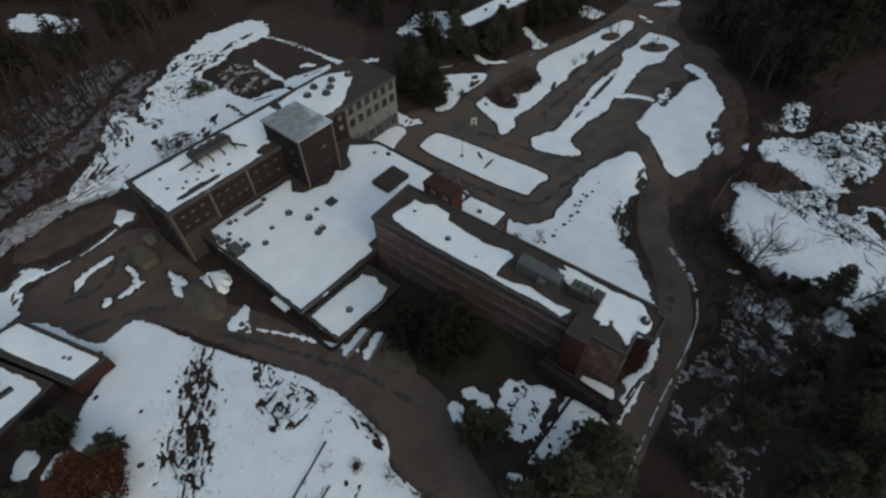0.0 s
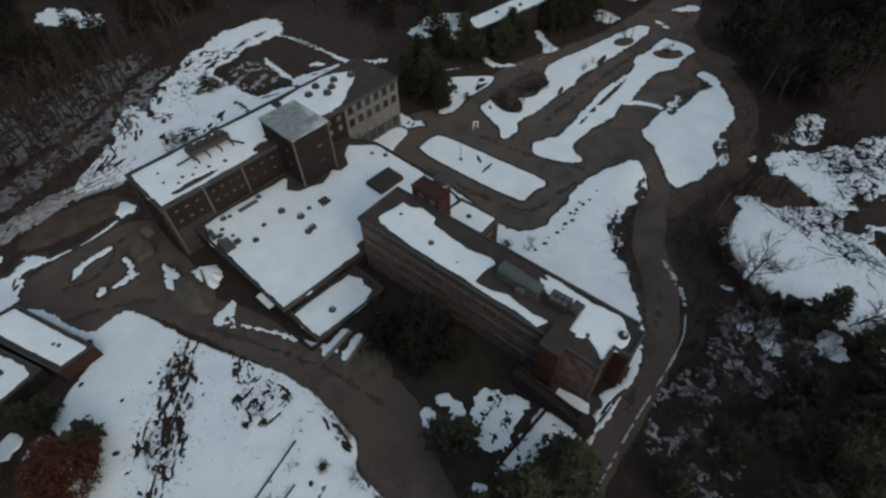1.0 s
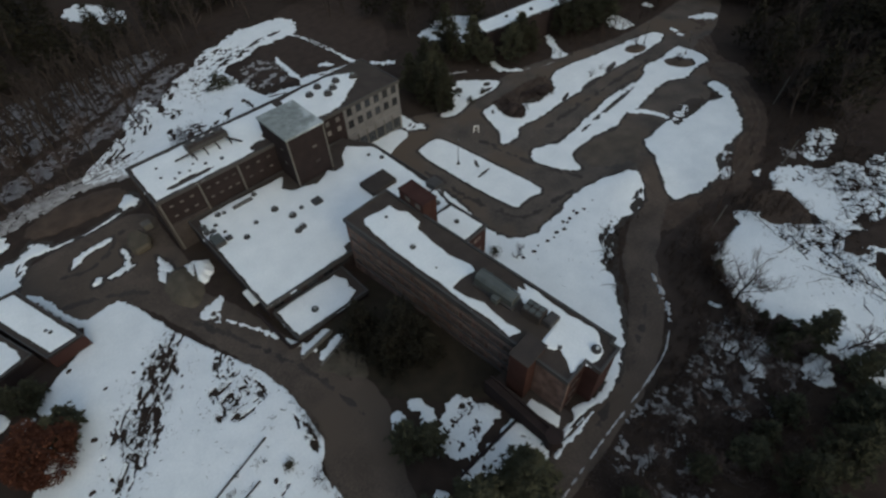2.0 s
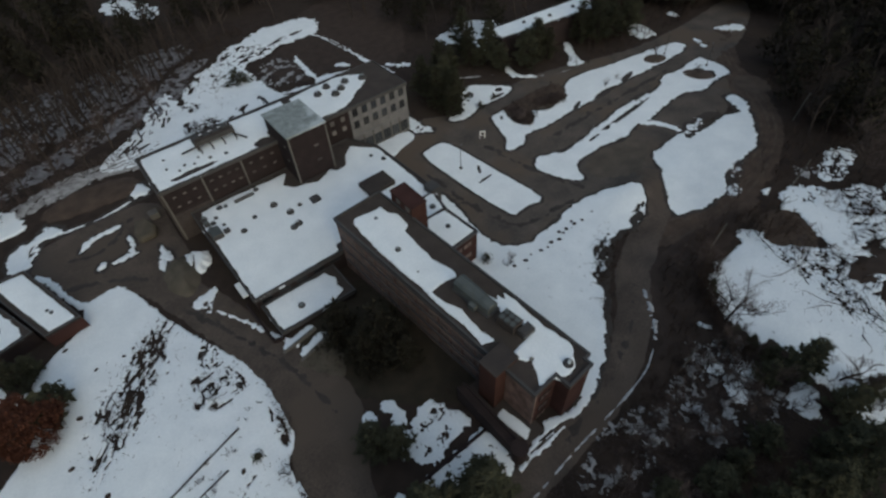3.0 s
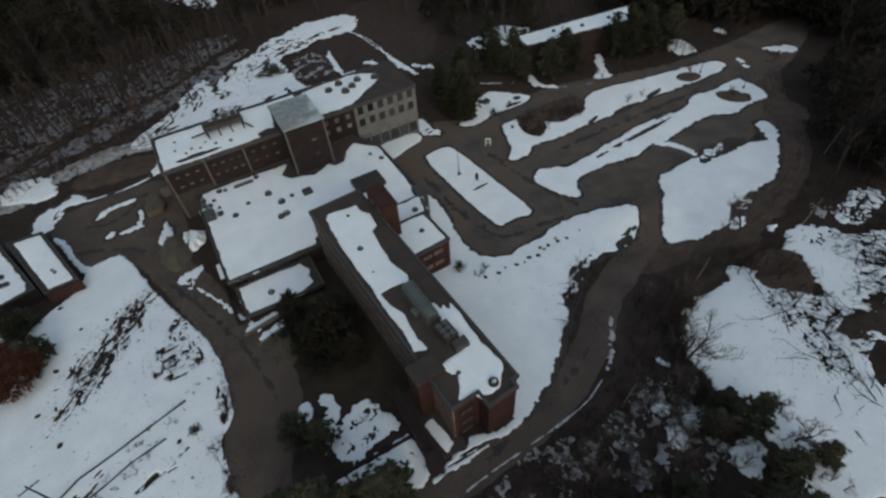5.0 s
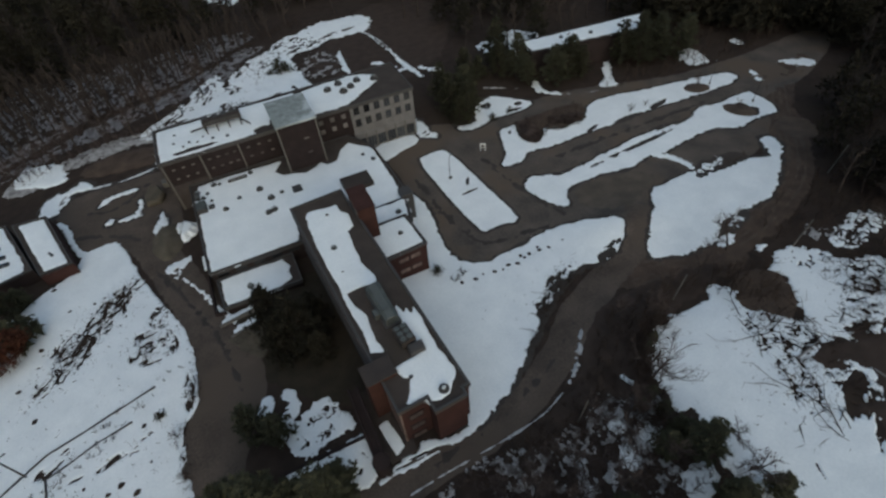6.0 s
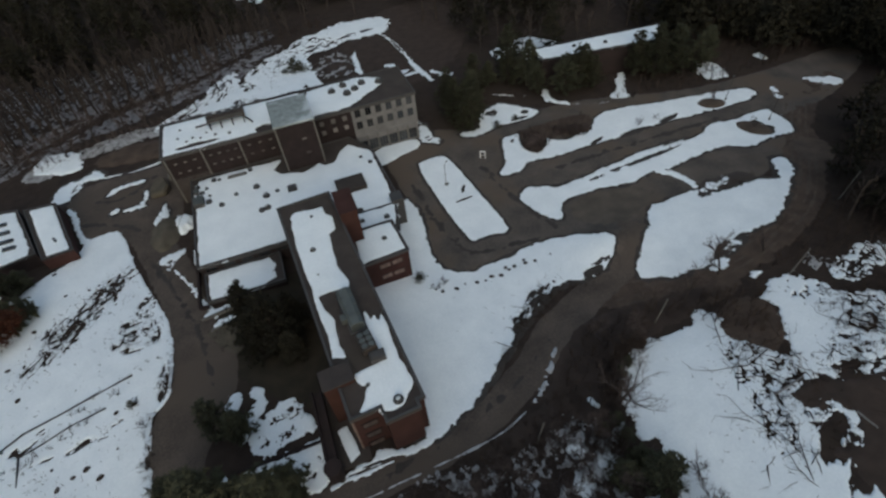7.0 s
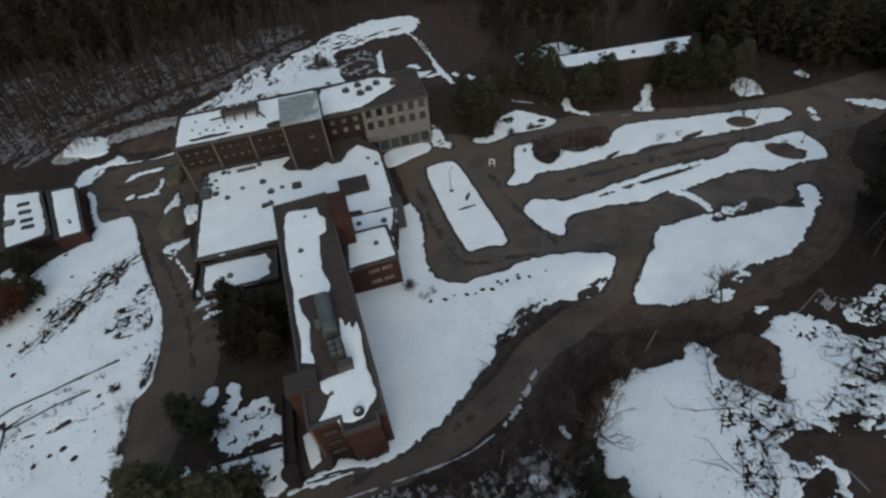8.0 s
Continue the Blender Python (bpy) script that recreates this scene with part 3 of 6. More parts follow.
snow("mound_snow", [(-6.6, -21.6), (-3.8, -21.0), (-1.0, -20.3), (-3.3, -24.6), (-4.9, -28.3), (-5.8, -26.2), (-6.9, -23.4)], "melting snow beside the grass mound", rag=0.3, fine=0.6, cell=0.26, seed=4, holes=((-5, -25, 2, 1.4, 50, 6, 0.7, 0.4),))
snow("kerb_snow", ribbon([(-3.6, -27.6), (-1.2, -32), (1.4, -38), (3.6, -43.4), (5.4, -47.4)], [0.6, 0.5, 0.6, 0.9, 1.0]), "thin line of snow along the road", rag=0.25, cell=0.26, thick=0.25, seed=1, grow=0.0)
snow("court_snow", [(10.5, -68.2), (12.6, -67.8), (13, -72.8), (9.6, -76.6), (8, -79.2), (9, -74.6), (11, -71.5)], "patch of snow under the pines", rag=0.4, cell=0.28, seed=5)
snow("court_snow", oval(7.4, -69.9, 1.7, 1.1, 70), "small heap of snow under a pine", rag=0.5, cell=0.25, seed=2)
snow("court_snow", oval(3.7, -84, 1.5, 0.9, 20), "small heap of snow beside the road", rag=0.5, cell=0.25, seed=4)
snow("court_snow", [(13, -74.7), (16.8, -72.8), (18.6, -74.6), (20.4, -78.4), (20.2, -80.6), (16.5, -81.2), (12, -82.4), (10.2, -81.4), (9.6, -78), (10.2, -75.4)], "patch of snow in the garden court", rag=0.5, cell=0.28, seed=3, holes=((17.6, -76, 2.6, 1.2, 20, 6, 0.7), (14.5, -78, 6, 4.4, 20, 6, 1.8, -0.13), (18.6, -75, 2.6, 2, 0, 6, 0.8, 0.34)))
snow("court_snow", [(6.6, -83), (12.9, -83.6), (20.8, -83), (21.3, -85.5), (22.4, -88.8), (20, -91.4), (17.4, -91.6), (16.6, -88), (11.9, -86.6), (9.2, -85.6)], "patch of snow between the garden court and the road", rag=0.45, cell=0.26, seed=1, holes=((12, -84.6, 4.5, 3, 0, 6, 1.6, -0.14), (19, -88, 4, 3, 0, 6, 1.8, -0.1)))
snow("verge_snow", [(20.4, -92.3), (21.2, -91.6), (23.3, -91.4), (24.8, -90.4), (28.6, -90.2), (30.2, -88.4), (33, -90.6), (36.9, -90.8), (38.6, -88.6), (41.4, -89.0), (42.4, -90.4), (35.4, -91.7), (30.1, -92.0), (24, -92.3)], "strip of snow between the wing and the road", rag=0.2, cell=0.22, seed=2, grow=0.1, holes=((29, -90.9, 4, 0.3, -4, 8, 3), (31, -91.4, 3, 0.22, -3, 8, 3), (26.5, -91.3, 3, 0.22, -3, 8, 3)))
snow("kerb_snow", ribbon([(9, -97.4), (14.4, -96.7), (21.6, -96.1), (29.5, -95.5), (37.4, -95.2), (43.2, -94.9), (49.6, -94.2), (52.6, -93.1), (55, -92.2)], [0.34, 0.38, 0.34, 0.26, 0.24, 0.26, 0.22, 0.2, 0.14]), "thin line of old snow along the kerb", M_GRIME, grow=0.07, rag=0.08, fine=0.2, rise=0.9, cell=0.18, thick=0.25, seed=4)
snow("kerb_snow", ribbon([(57.2, -91), (60.4, -88.8), (62.6, -86.4), (64.2, -84.3), (66.4, -82)], [0.24, 0.5, 0.7, 0.55, 0.2]), "broken line of old snow along the kerb", M_GRIME, grow=-0.05, rag=0.25, fine=0.9, rise=0.9, cell=0.2, thick=0.25, seed=2)
CLEARING_LINES = ((94.5, -98, 5.2, 3.8, 62, 7, 2.2, -0.15), (92.5, -102.5, 5.4, 3.8, 62, 7, 2.0, -0.16), (90.6, -107, 5.4, 3.6, 62, 7, 2.2, -0.15), (98, -103.4, 5.5, 3.8, 20, 7, 1.8, -0.2), (97, -112.6, 5, 3.2, -30, 7, 1.6, -0.24), (106, -106, 7, 4.6, 20, 7, 2.0, -0.18), (114, -106.5, 7, 4.8, 20, 7, 1.8, -0.22), (121, -103, 8, 5.2, 20, 7, 1.8, -0.26), (131, -105, 13, 9, 0, 7, 2.2, -0.3), (126, -115, 13, 9, 20, 7, 2.2, -0.3), (88.6, -111.6, 5, 3.4, 60, 7, 2.2, -0.15))
snow("clearing_snow", [(91.1, -88.2), (96.1, -85.6), (97.7, -89.3), (95, -92), (98.1, -97.5), (98.8, -100.7), (101, -101.8), (106, -107), (110.5, -108), (118, -104), (124, -100.5), (130, -100), (136, -102), (140, -108), (139, -118), (130, -128), (112, -134), (82, -130), (66, -124), (68.5, -113.6), (71.3, -109.5), (71.8, -105), (67.7, -104.6), (70.4, -101.4), (69.6, -97), (74, -91.6), (80, -88.6)], "open snow in the clearing, broken by fallen branches", rag=0.6, cell=0.22, seed=3, holes=CLEARING_LINES + ((94.6, -117.8, 8.6, 4.4, 33, 9, 1.9, 0.68), (104.6, -110.6, 6.2, 4.6, -40, 9, 2.4, 0.74), (112, -118, 10, 6, 10, 8, 2.0, 0.6), (80.8, -117, 6, 0.24, 67, 6, 0.7, 0.42), (85.4, -115.6, 3.6, 0.3, 58, 6, 0.7, 0.36), (146, -108, 12, 9, 30, 7, 1.0, 0.45), (107, -112, 7, 2, -20, 8, 1.2, 0.6)))
snow("clearing_snow", [(107.6, -88.4), (116, -85.4), (119.6, -88), (121.5, -94.6), (126.8, -96.3), (129, -100), (124, -102.5), (120, -104.5), (114, -107.5), (106.5, -105.4), (101.5, -102.5), (104, -98.9), (106.6, -95.1), (108.2, -91.5)], "smooth snow at the edge of the clearing", rag=0.5, cell=0.3, seed=1, holes=((121, -100, 8, 5.2, 30, 7, 1.8, -0.24), (112, -104.4, 6, 3.8, 20, 7, 1.8, -0.16), (117, -90, 6, 4, 0, 7, 1.8, -0.14)))
snow("clearing_snow", [(125.2, -88.6), (129, -88), (132.4, -87.2), (137.5, -86.1), (139.6, -87.6), (139.8, -90.7), (134.6, -92.4), (131.2, -92.6), (126.1, -93.7), (124.4, -91.4)], "broken snow at the edge of the woods", rag=0.7, cell=0.28, seed=2, holes=((131, -90, 10, 7, 0, 7, 1.8, -0.2), (129, -90, 2.4, 1.4, 30, 6, 1.0, 0.5)))
snow("clearing_snow", oval(108.4, -77.8, 2.6, 0.9, 10), "scrap of snow beside the track", rag=0.5, cell=0.3, seed=2)
snow("clearing_snow", oval(112, -83.6, 1.3, 0.6, 0), "scrap of snow beside the track", rag=0.4, cell=0.25, seed=3)
for k, (cx, cy, ra, rb, deg) in enumerate([(67, -101.4, 1.8, 1.0, 70), (59.3, -100, 1.6, 1.0, 10), (58.4, -105, 1.2, 0.8, 60), (61.6, -106.8, 1.9, 0.7, 80), (49.4, -104.4, 1.9, 1.1, 60), (47.9, -108.3, 1.8, 1.4, 20), (53, -107.1, 1.5, 0.9, 50), (63.1, -102.4, 1.8, 1.2, 40), (60.1, -106, 1.2, 1.0, 0), (60.6, -111.2, 1.8, 0.9, 0), (60.4, -95.2, 1.0, 0.6, 30), (61.4, -97.4, 1.1, 0.6, 60), (62.1, -100.5, 1.3, 0.9, 50)]):
    snow("scrub_snow", oval(cx, cy, ra * 0.9, rb * 0.9, deg), "scrap of old snow among the scrub", M_GRIME, rag=0.7, fine=1.0, cell=0.24, seed=k, thick=0.2)
for outline in ([(60.8, -103.2), (62.8, -103.4), (64, -105), (62.6, -107), (60.4, -106.4)], [(65.4, -100.6), (67, -100.4), (67.8, -102), (66, -103), (64.8, -102.2)], [(56.4, -104.6), (58.6, -104.2), (58.4, -106.6), (57, -109), (55.2, -108.2)], [(58, -100.8), (59.6, -101), (59.4, -102.6), (57.8, -102.4)], [(65, -94.6), (66.6, -94.4), (67, -96.4), (65.8, -97)]):
    snow("scrub_snow", outline, "old snow between the bushes at the clearing's edge", rag=0.5, fine=0.8, cell=0.24, seed=6, thick=0.2)
snow("scrub_snow", [(60.6, -112.4), (63.8, -111.9), (66.6, -113.2), (66.4, -115.4), (64.2, -115.2), (63.5, -116.6), (61.2, -116.5), (60.4, -114.1)], "snow under a dead limb among the pines", rag=0.4, cell=0.24, seed=3)
snow("scrub_snow", [(63.4, -121.4), (67.3, -120.6), (71.5, -122.6), (73, -124.4), (69.7, -126.4), (66, -125.6), (63, -123.6)], "snow between the pines at the clearing's edge", rag=0.5, cell=0.26, seed=1)
snow("scrub_snow", [(116, -84), (128, -82), (134, -88), (124, -92)], "thin broken snow under the scrub", M_SLUSH, rag=1.2, cell=0.3, seed=4, thick=0.1, holes=((124, -87, 300, 150, 20, 5, 1.0), (124, -87, 300, 200, 0, 5, 3)))
for k, outline in enumerate([[(26, -97.6), (42, -96.6), (46, -102), (38, -104.5), (27, -103)], [(20, -104), (34, -105), (36, -111), (26, -113.5), (19, -109)], [(44, -101), (58, -96), (66, -97.5), (70, -104), (65, -108), (61, -113), (52, -115), (45, -109)]]):
    snow("scrub_snow", outline, "thin broken snow under the scrub", M_SLUSH, rag=1.0, cell=0.25, seed=k + 2, thick=0.14, holes=((40, -105, 300, 250, 0, 5, 0.7, 0.37), (40, -105, 300, 250, 0, 5, 2.4, 0.36)))
snow("hill_snow", [(4, 24), (9, 44), (16, 55), (21, 61), (25, 70), (30, 75), (38, 79), (44, 86), (52, 88), (63, 93), (72, 92), (81, 91.5), (84.2, 84), (78.6, 75), (68.7, 75), (60, 76), (55.9, 72), (47.2, 72), (45.1, 62), (46.2, 55), (41.5, 50), (40, 42), (42, 24)], "snow on the slope behind the main block", rag=0.9, cell=0.38, seed=5, holes=((30, 42, 10, 2.4, 40, 5, 0.9), (14, 44, 8, 4, 60, 5, 0.9), (40, 62, 3, 2, 20, 10, 3), (52, 76, 9, 4, 10, 6, 0.8), (27, 70, 7, 2, 50, 5, 0.8), (46, 83, 9, 2, 25, 5, 0.8), (66, 80, 12, 1.4, 8, 6, 1.0), (58, 70.5, 7, 2.2, 24, 6, 0.8), (22, 44, 5, 3.5, 20, 6, 1.0), (22, 57, 3, 4, 20, 5, 0.8), (30, 76, 8, 1.6, 42, 5, 0.8), (46, 72, 26, 18, 30, 7, 2.6, -0.07), (48, 60, 5, 4, 0, 6, 0.9, 0.4)))
snow("hill_snow", [(13, 69), (19.1, 71.6), (19.4, 60.9), (17.6, 53.8), (15.4, 46.5), (15, 40), (12, 34), (2.6, 36.4), (-6.6, 39.9), (-10.9, 43.4), (-7.0, 47.5), (1.4, 53.8), (7.6, 60.4)], "snow on the slope below the wood's edge", rag=0.6, cell=0.28, seed=3, holes=((5, 54, 14, 4, 45, 6, 0.8, 0.36), (14, 60, 9, 3, 70, 6, 0.7, 0.38), (0, 44, 10, 3, 10, 6, 0.8, 0.3)))
snow("hill_snow", [(46.9, 44.9), (52.8, 44.1), (58.8, 41.8), (58, 38), (49.4, 37), (44.2, 37), (41.7, 40.7), (42.8, 46.6), (43.1, 51.4), (44.4, 56.4), (46.1, 52.7)], "snow beside the rear lot", rag=0.5, cell=0.28, seed=2, holes=((50, 42.6, 5, 0.6, -20, 6, 1.2),))
snow("hill_snow", [(59.4, 43.8), (62.7, 45.1), (72.0, 41.8), (78.8, 40.9), (73.1, 37.7), (61.5, 38.4)], "snow beside the rear lot", rag=0.4, cell=0.28, seed=4, holes=((70, 41.4, 4, 0.8, -15, 6, 1.0),))
snow("kerb_snow", ribbon([(75.4, 78), (78.4, 67.6), (79.7, 55.1), (80.2, 39.4), (82, 30)], [0.9, 1.0, 1.0, 1.5, 1.6]), "straight line of snow along the rear lot", rag=0.3, cell=0.28, seed=2, holes=((79, 62, 9, 0.35, -84, 8, 2.5),))
snow("kerb_snow", oval(87, 33.4, 4, 1.0, -40), "scraps of snow beside the rear lot", rag=0.8, cell=0.34, seed=3)
snow("kerb_snow", oval(77, 37.8, 2.6, 0.9, 5), "scraps of snow beside the rear lot", rag=0.6, cell=0.3, seed=1)
snow("wood_snow", [(-100, 30), (-75, 34), (-55, 44), (-44, 51), (-34, 58), (-18, 67), (0, 71), (11, 76), (22, 86), (40, 96), (30, 106), (6, 104), (-11, 100), (-30, 100), (-60, 104), (-100, 96)], "thin grey snow and leaf litter between bare trees", M_LITTER, rag=1.4, cell=0.5, seed=3, thick=0.14, holes=((-10, 80, 120, 100, 0, 5, 1.6, 0.24),))
snow("wood_snow", [(-60, 33), (-52, 36), (-44, 43.5), (-34, 48), (-26, 50), (-14, 54), (-2, 58), (8, 62), (16, 60), (20, 66), (30, 79), (40, 85), (30, 88), (18, 78), (6, 70), (-12, 64), (-30, 55), (-44, 47), (-60, 40)], "patchy snow below the wood's edge", M_LITTER, rag=0.9, cell=0.3, seed=1, thick=0.14, holes=((-10, 60, 100, 80, 24, 5, 1.6, 0.22),))
snow("wood_snow", [(19.7, 156), (21.9, 165), (28.5, 168), (35.8, 155), (40, 141), (33.4, 134), (27.7, 145)], "snowy gap in the woods", rag=1.6, cell=0.6, seed=4)
snow("wood_snow", [(109, 40.7), (122.6, 41), (121, 35), (109, 30)], "snow beside the rear building", rag=1.2, cell=0.5, seed=2)
snow("entrance_snow", [(52.6, 0.2), (66.4, 0.2), (66.2, -4.9), (59, -6.7), (56.6, -7.8), (51.4, -8.4)], "smooth strip of snow along the foot of the wall", rag=0.1, fine=0.2, cell=0.3, seed=2, grow=0.0)
snow("entrance_snow", [(68.8, 8), (70.8, 6), (70.9, 1.6), (70.8, -1.6), (72.6, -4), (71.4, -6.4), (69.6, -5), (66.8, -4), (66.6, -1)], "melting snow by the entrance road", rag=0.5, cell=0.28, seed=3, wet=True, holes=((69.2, -2.2, 1.6, 1.3, 30, 7, 0.9, 0.5),))
snow("verge_snow", [(78.3, -4), (84, -4.8), (86.4, -1.6), (87.8, 1.8), (91.8, 5.0), (96.6, 5.9), (100.9, 1.2), (105.2, -3.2), (104.6, -5.2), (100.6, -6.2), (94.2, -6.4), (89.3, -6.1), (83.4, -7.9), (78.6, -6.2)], "snow under the pines by the road", rag=0.3, fine=0.5, cell=0.28, seed=1, wet=True, holes=((101, -2.6, 1.2, 1.0, 0, 8, 3, 0.9), (91.6, 1.6, 2.4, 1.8, 40, 6, 0.9, 0.34), (98, -5, 3, 0.7, 0, 6, 0.9, 0.4)))
snow("verge_snow", [(127.6, -7.9), (132.7, -4.6), (138.6, 3.5), (141, 3.5), (133.6, -6.7), (134.8, -10.4)], "strip of snow on the path to the rear building", rag=0.4, seed=4)
snow("verge_snow", [(109.6, 0.6), (110.6, 4.4), (112.6, 6.4), (113.8, 5), (111.6, -0.4), (116, -4.6), (115, -5.4)], "broken snow in front of the rear building", rag=0.5, fine=0.9, cell=0.28, seed=2)
snow("verge_snow", [(160.5, -12), (163, -6), (166, -3.4), (170.4, -5.4), (168.7, -13), (164, -14)], "thin snow beside the far road", rag=0.7, cell=0.34, seed=3)
snow("verge_snow", ribbon([(174.6, -25), (173.4, -28), (171.6, -30.4)], 1.2), "scraps of snow at the far bend", rag=0.6, cell=0.3, seed=2)
snow("verge_snow", oval(185.8, -8.6, 1.2, 2.4, 0), "scrap of snow at the edge of the woods", rag=0.6, cell=0.3, seed=4)
snow("verge_snow", [(186, -26), (188.6, -25.4), (196, -30), (195, -33), (189.6, -31.6)], "snow beside the far bend", rag=0.7, cell=0.34, seed=1)
snow("rear_snow", [(114, 20), (121, 27), (124, 38), (134, 36), (128, 22), (122, 19)], "snow behind the rear building", rag=1.2, seed=2)

snow("field_snow", [(-46.6, -20.2), (-44.3, -17.4), (-42.9, -17.8), (-42.2, -19.3), (-43.4, -20.9), (-45.3, -21.8)], "small patch of snow under the evergreens", rag=0.3, cell=0.26, seed=2)
snow("field_snow", [(-43.4, -24.0), (-41.2, -22.4), (-39.5, -22.4), (-38.0, -23.2), (-40.1, -23.8), (-42.3, -24.6)], "small patch of snow under the evergreens", rag=0.25, cell=0.26, seed=3)
snow("rear_snow", [(120.3, 43.1), (127.0, 43.0), (134.3, 32.8), (128.4, 27.2), (121.4, 29.5), (117.2, 22.4), (115.4, 23.6), (119.0, 33.2), (116.7, 37.1)], "grey snow behind the rear building", rag=0.6, cell=0.34, seed=1)
snow("kerb_snow", ribbon([(96.6, 11.8), (99.5, 9.6), (103, 7.6), (106.5, 5.4)], [0.3, 0.45, 0.3, 0.4]), "thin broken line of grey snow along the drive", M_GRIME, fine=0.7, rag=0.2, cell=0.24, thick=0.16, grow=-0.12, seed=3)
snow("kerb_snow", ribbon([(109.6, 1.6), (113.4, -3.4), (118, -6.4), (123.8, -9.0), (128, -9.6)], [0.4, 0.35, 0.5, 0.35, 0.3]), "thin broken line of grey snow along the drive", M_GRIME, fine=0.8, rag=0.2, cell=0.24, thick=0.16, grow=-0.1, seed=1)

# ---- buildings ----
# main block: brick half, pale concrete half
AX0, AX1, AY1, AZ = -1.0, 67.2, 16.0, 15.0
main_block = thing("main_block", "long four-storey hospital block of brown brick and pale concrete", "building")
SPLIT = 48.6
part("wall", box(AX0, 0, -1.5, SPLIT, AY1, AZ - 0.25), M_BRICK, main_block, "dark brown brick wall")
part("wall", box(SPLIT, -0.25, -1.5, AX1, AY1 + 0.1, AZ - 0.25), M_PALE, main_block, "pale concrete panel wall")
part("roof", box(AX0 - 0.25, -0.45, AZ - 0.25, AX1 + 0.25, AY1 + 0.35, AZ), M_TAR, main_block, "flat dark roof")
part("parapet", rim([(AX0 - 0.3, -0.5), (AX1 + 0.3, -0.5), (AX1 + 0.3, AY1 + 0.4), (AX0 - 0.3, AY1 + 0.4)], AZ - 0.7, AZ + 0.22, 0.3), M_COPING, main_block, "dark metal roof edge")
part("plinth", box(AX0 - 0.1, -0.35, -1.5, 9.0, 0.1, 7.9), M_PLINTH, main_block, "stained grey concrete lower storey")
for px in (AX0 + 0.35, 8.6, 18.2):
    part("pilaster", bevelled(box(px - 0.2, -0.45, 0, px + 0.2, 0.05, AZ - 0.7)), M_CONC, main_block)
for py in (0.35, 15.65):
    part("pilaster", bevelled(box(AX0 - 0.3, py - 0.3, -0.5, AX0 + 0.05, py + 0.3, AZ - 0.7)), M_PLINTH, main_block)
front = wall_at(AX0, 0, AX1, 0)
for z in (12.0, 9.2):
    for x in (1.5, 3.9, 6.3, 10.4, 12.6, 14.8, 16.8, 20.4, 23.2, 26.0):
        window(main_block, front(x - AX0, z), 0.95, 0.55, frame_mat=M_RUST, glass=M_BOARD, sill=False)
    for x in (40.2, 43.4, 46.6):
        window(main_block, front(x - AX0, z - 0.2), 1.3, 1.5, panes=2, frame_mat=M_RUST, glass=M_BOARD, sill=False)
for z in (11.9, 8.2):
    for x in (50.3, 53.3, 56.3, 59.3, 62.3, 65.3):
        window(main_block, front(x - AX0, z, 0.25), 1.7, 2.3, panes=2, frame_mat=M_COPING)
for x in (50.3, 53.3, 56.3, 59.3, 62.3, 65.3):
    window(main_block, front(x - AX0, 0.6, 0.25), 2.5, 3.4, panes=3, frame_mat=M_CONC, sill=False)
    part("fin", box(x - 1.62, -0.5, -1, x - 1.38, -0.2, 5.6), M_CONC, main_block)
for x in (51.8, 54.8, 57.8, 60.8, 63.8):
    part("pier", box(x - 0.12, -0.36, 6.1, x + 0.12, -0.2, AZ - 0.72), M_PALE, main_block)
part("string_course", bevelled(box(SPLIT - 0.1, -0.5, 5.6, AX1 + 0.2, -0.2, 6.1)), M_PALE, main_block)
left = wall_at(AX0, AY1, AX0, 0)
for z in (12.0, 9.0, 5.6, 2.2):
    for s in (3.0, 6.2, 9.8, 13.0):
        window(main_block, left(s, z), 0.95, 0.55, frame_mat=M_RUST, glass=M_BOARD, sill=False)
right = wall_at(AX1, 0, AX1, AY1)
for z in (11.9, 8.2, 1.4):
    for s in (2.5, 5.8, 9.1, 12.4):
        window(main_block, right(s, z), 1.5, 2.0, panes=2, frame_mat=M_CONC)
back = wall_at(AX1, AY1 + 0.1, AX0, AY1 + 0.1)
for z in (11.9, 8.2, 4.4, 1.0):
    for i in range(16):
        window(main_block, back(3 + 4.1 * i, z), 1.3, 1.6)

tower = thing("stair_tower", "square brown brick stair tower with pale corner strips", "tower")
part("wall", box(28.2, -8.2, 0, 38.0, 4.6, 19.6), M_BRICK, tower, "dark brown brick wall")
part("roof", bevelled(box(27.9, -8.5, 19.6, 38.3, 4.9, 20.1), 0.08), M_FROST, tower, "grey roof with a thin film of snow")
for px, py in ((28.2, -8.2), (38.0, -8.2)):
    part("corner_strip", bevelled(box(px - 0.2, py - 0.18, 5.5, px + 0.2, py + 0.2, 19.6)), M_CONC, tower)
tw = wall_at(28.2, -8.2, 38.0, -8.2)
for z in (14.6, 10.4):
    window(tower, tw(6.4, z), 1.3, 0.6, frame_mat=M_RUST, glass=M_BOARD, sill=False)
tl = wall_at(28.2, 0, 28.2, -8.2)
for z in (15.2, 11.2):
    window(tower, tl(4.6, z), 1.2, 0.6, frame_mat=M_RUST, glass=M_BOARD, sill=False)

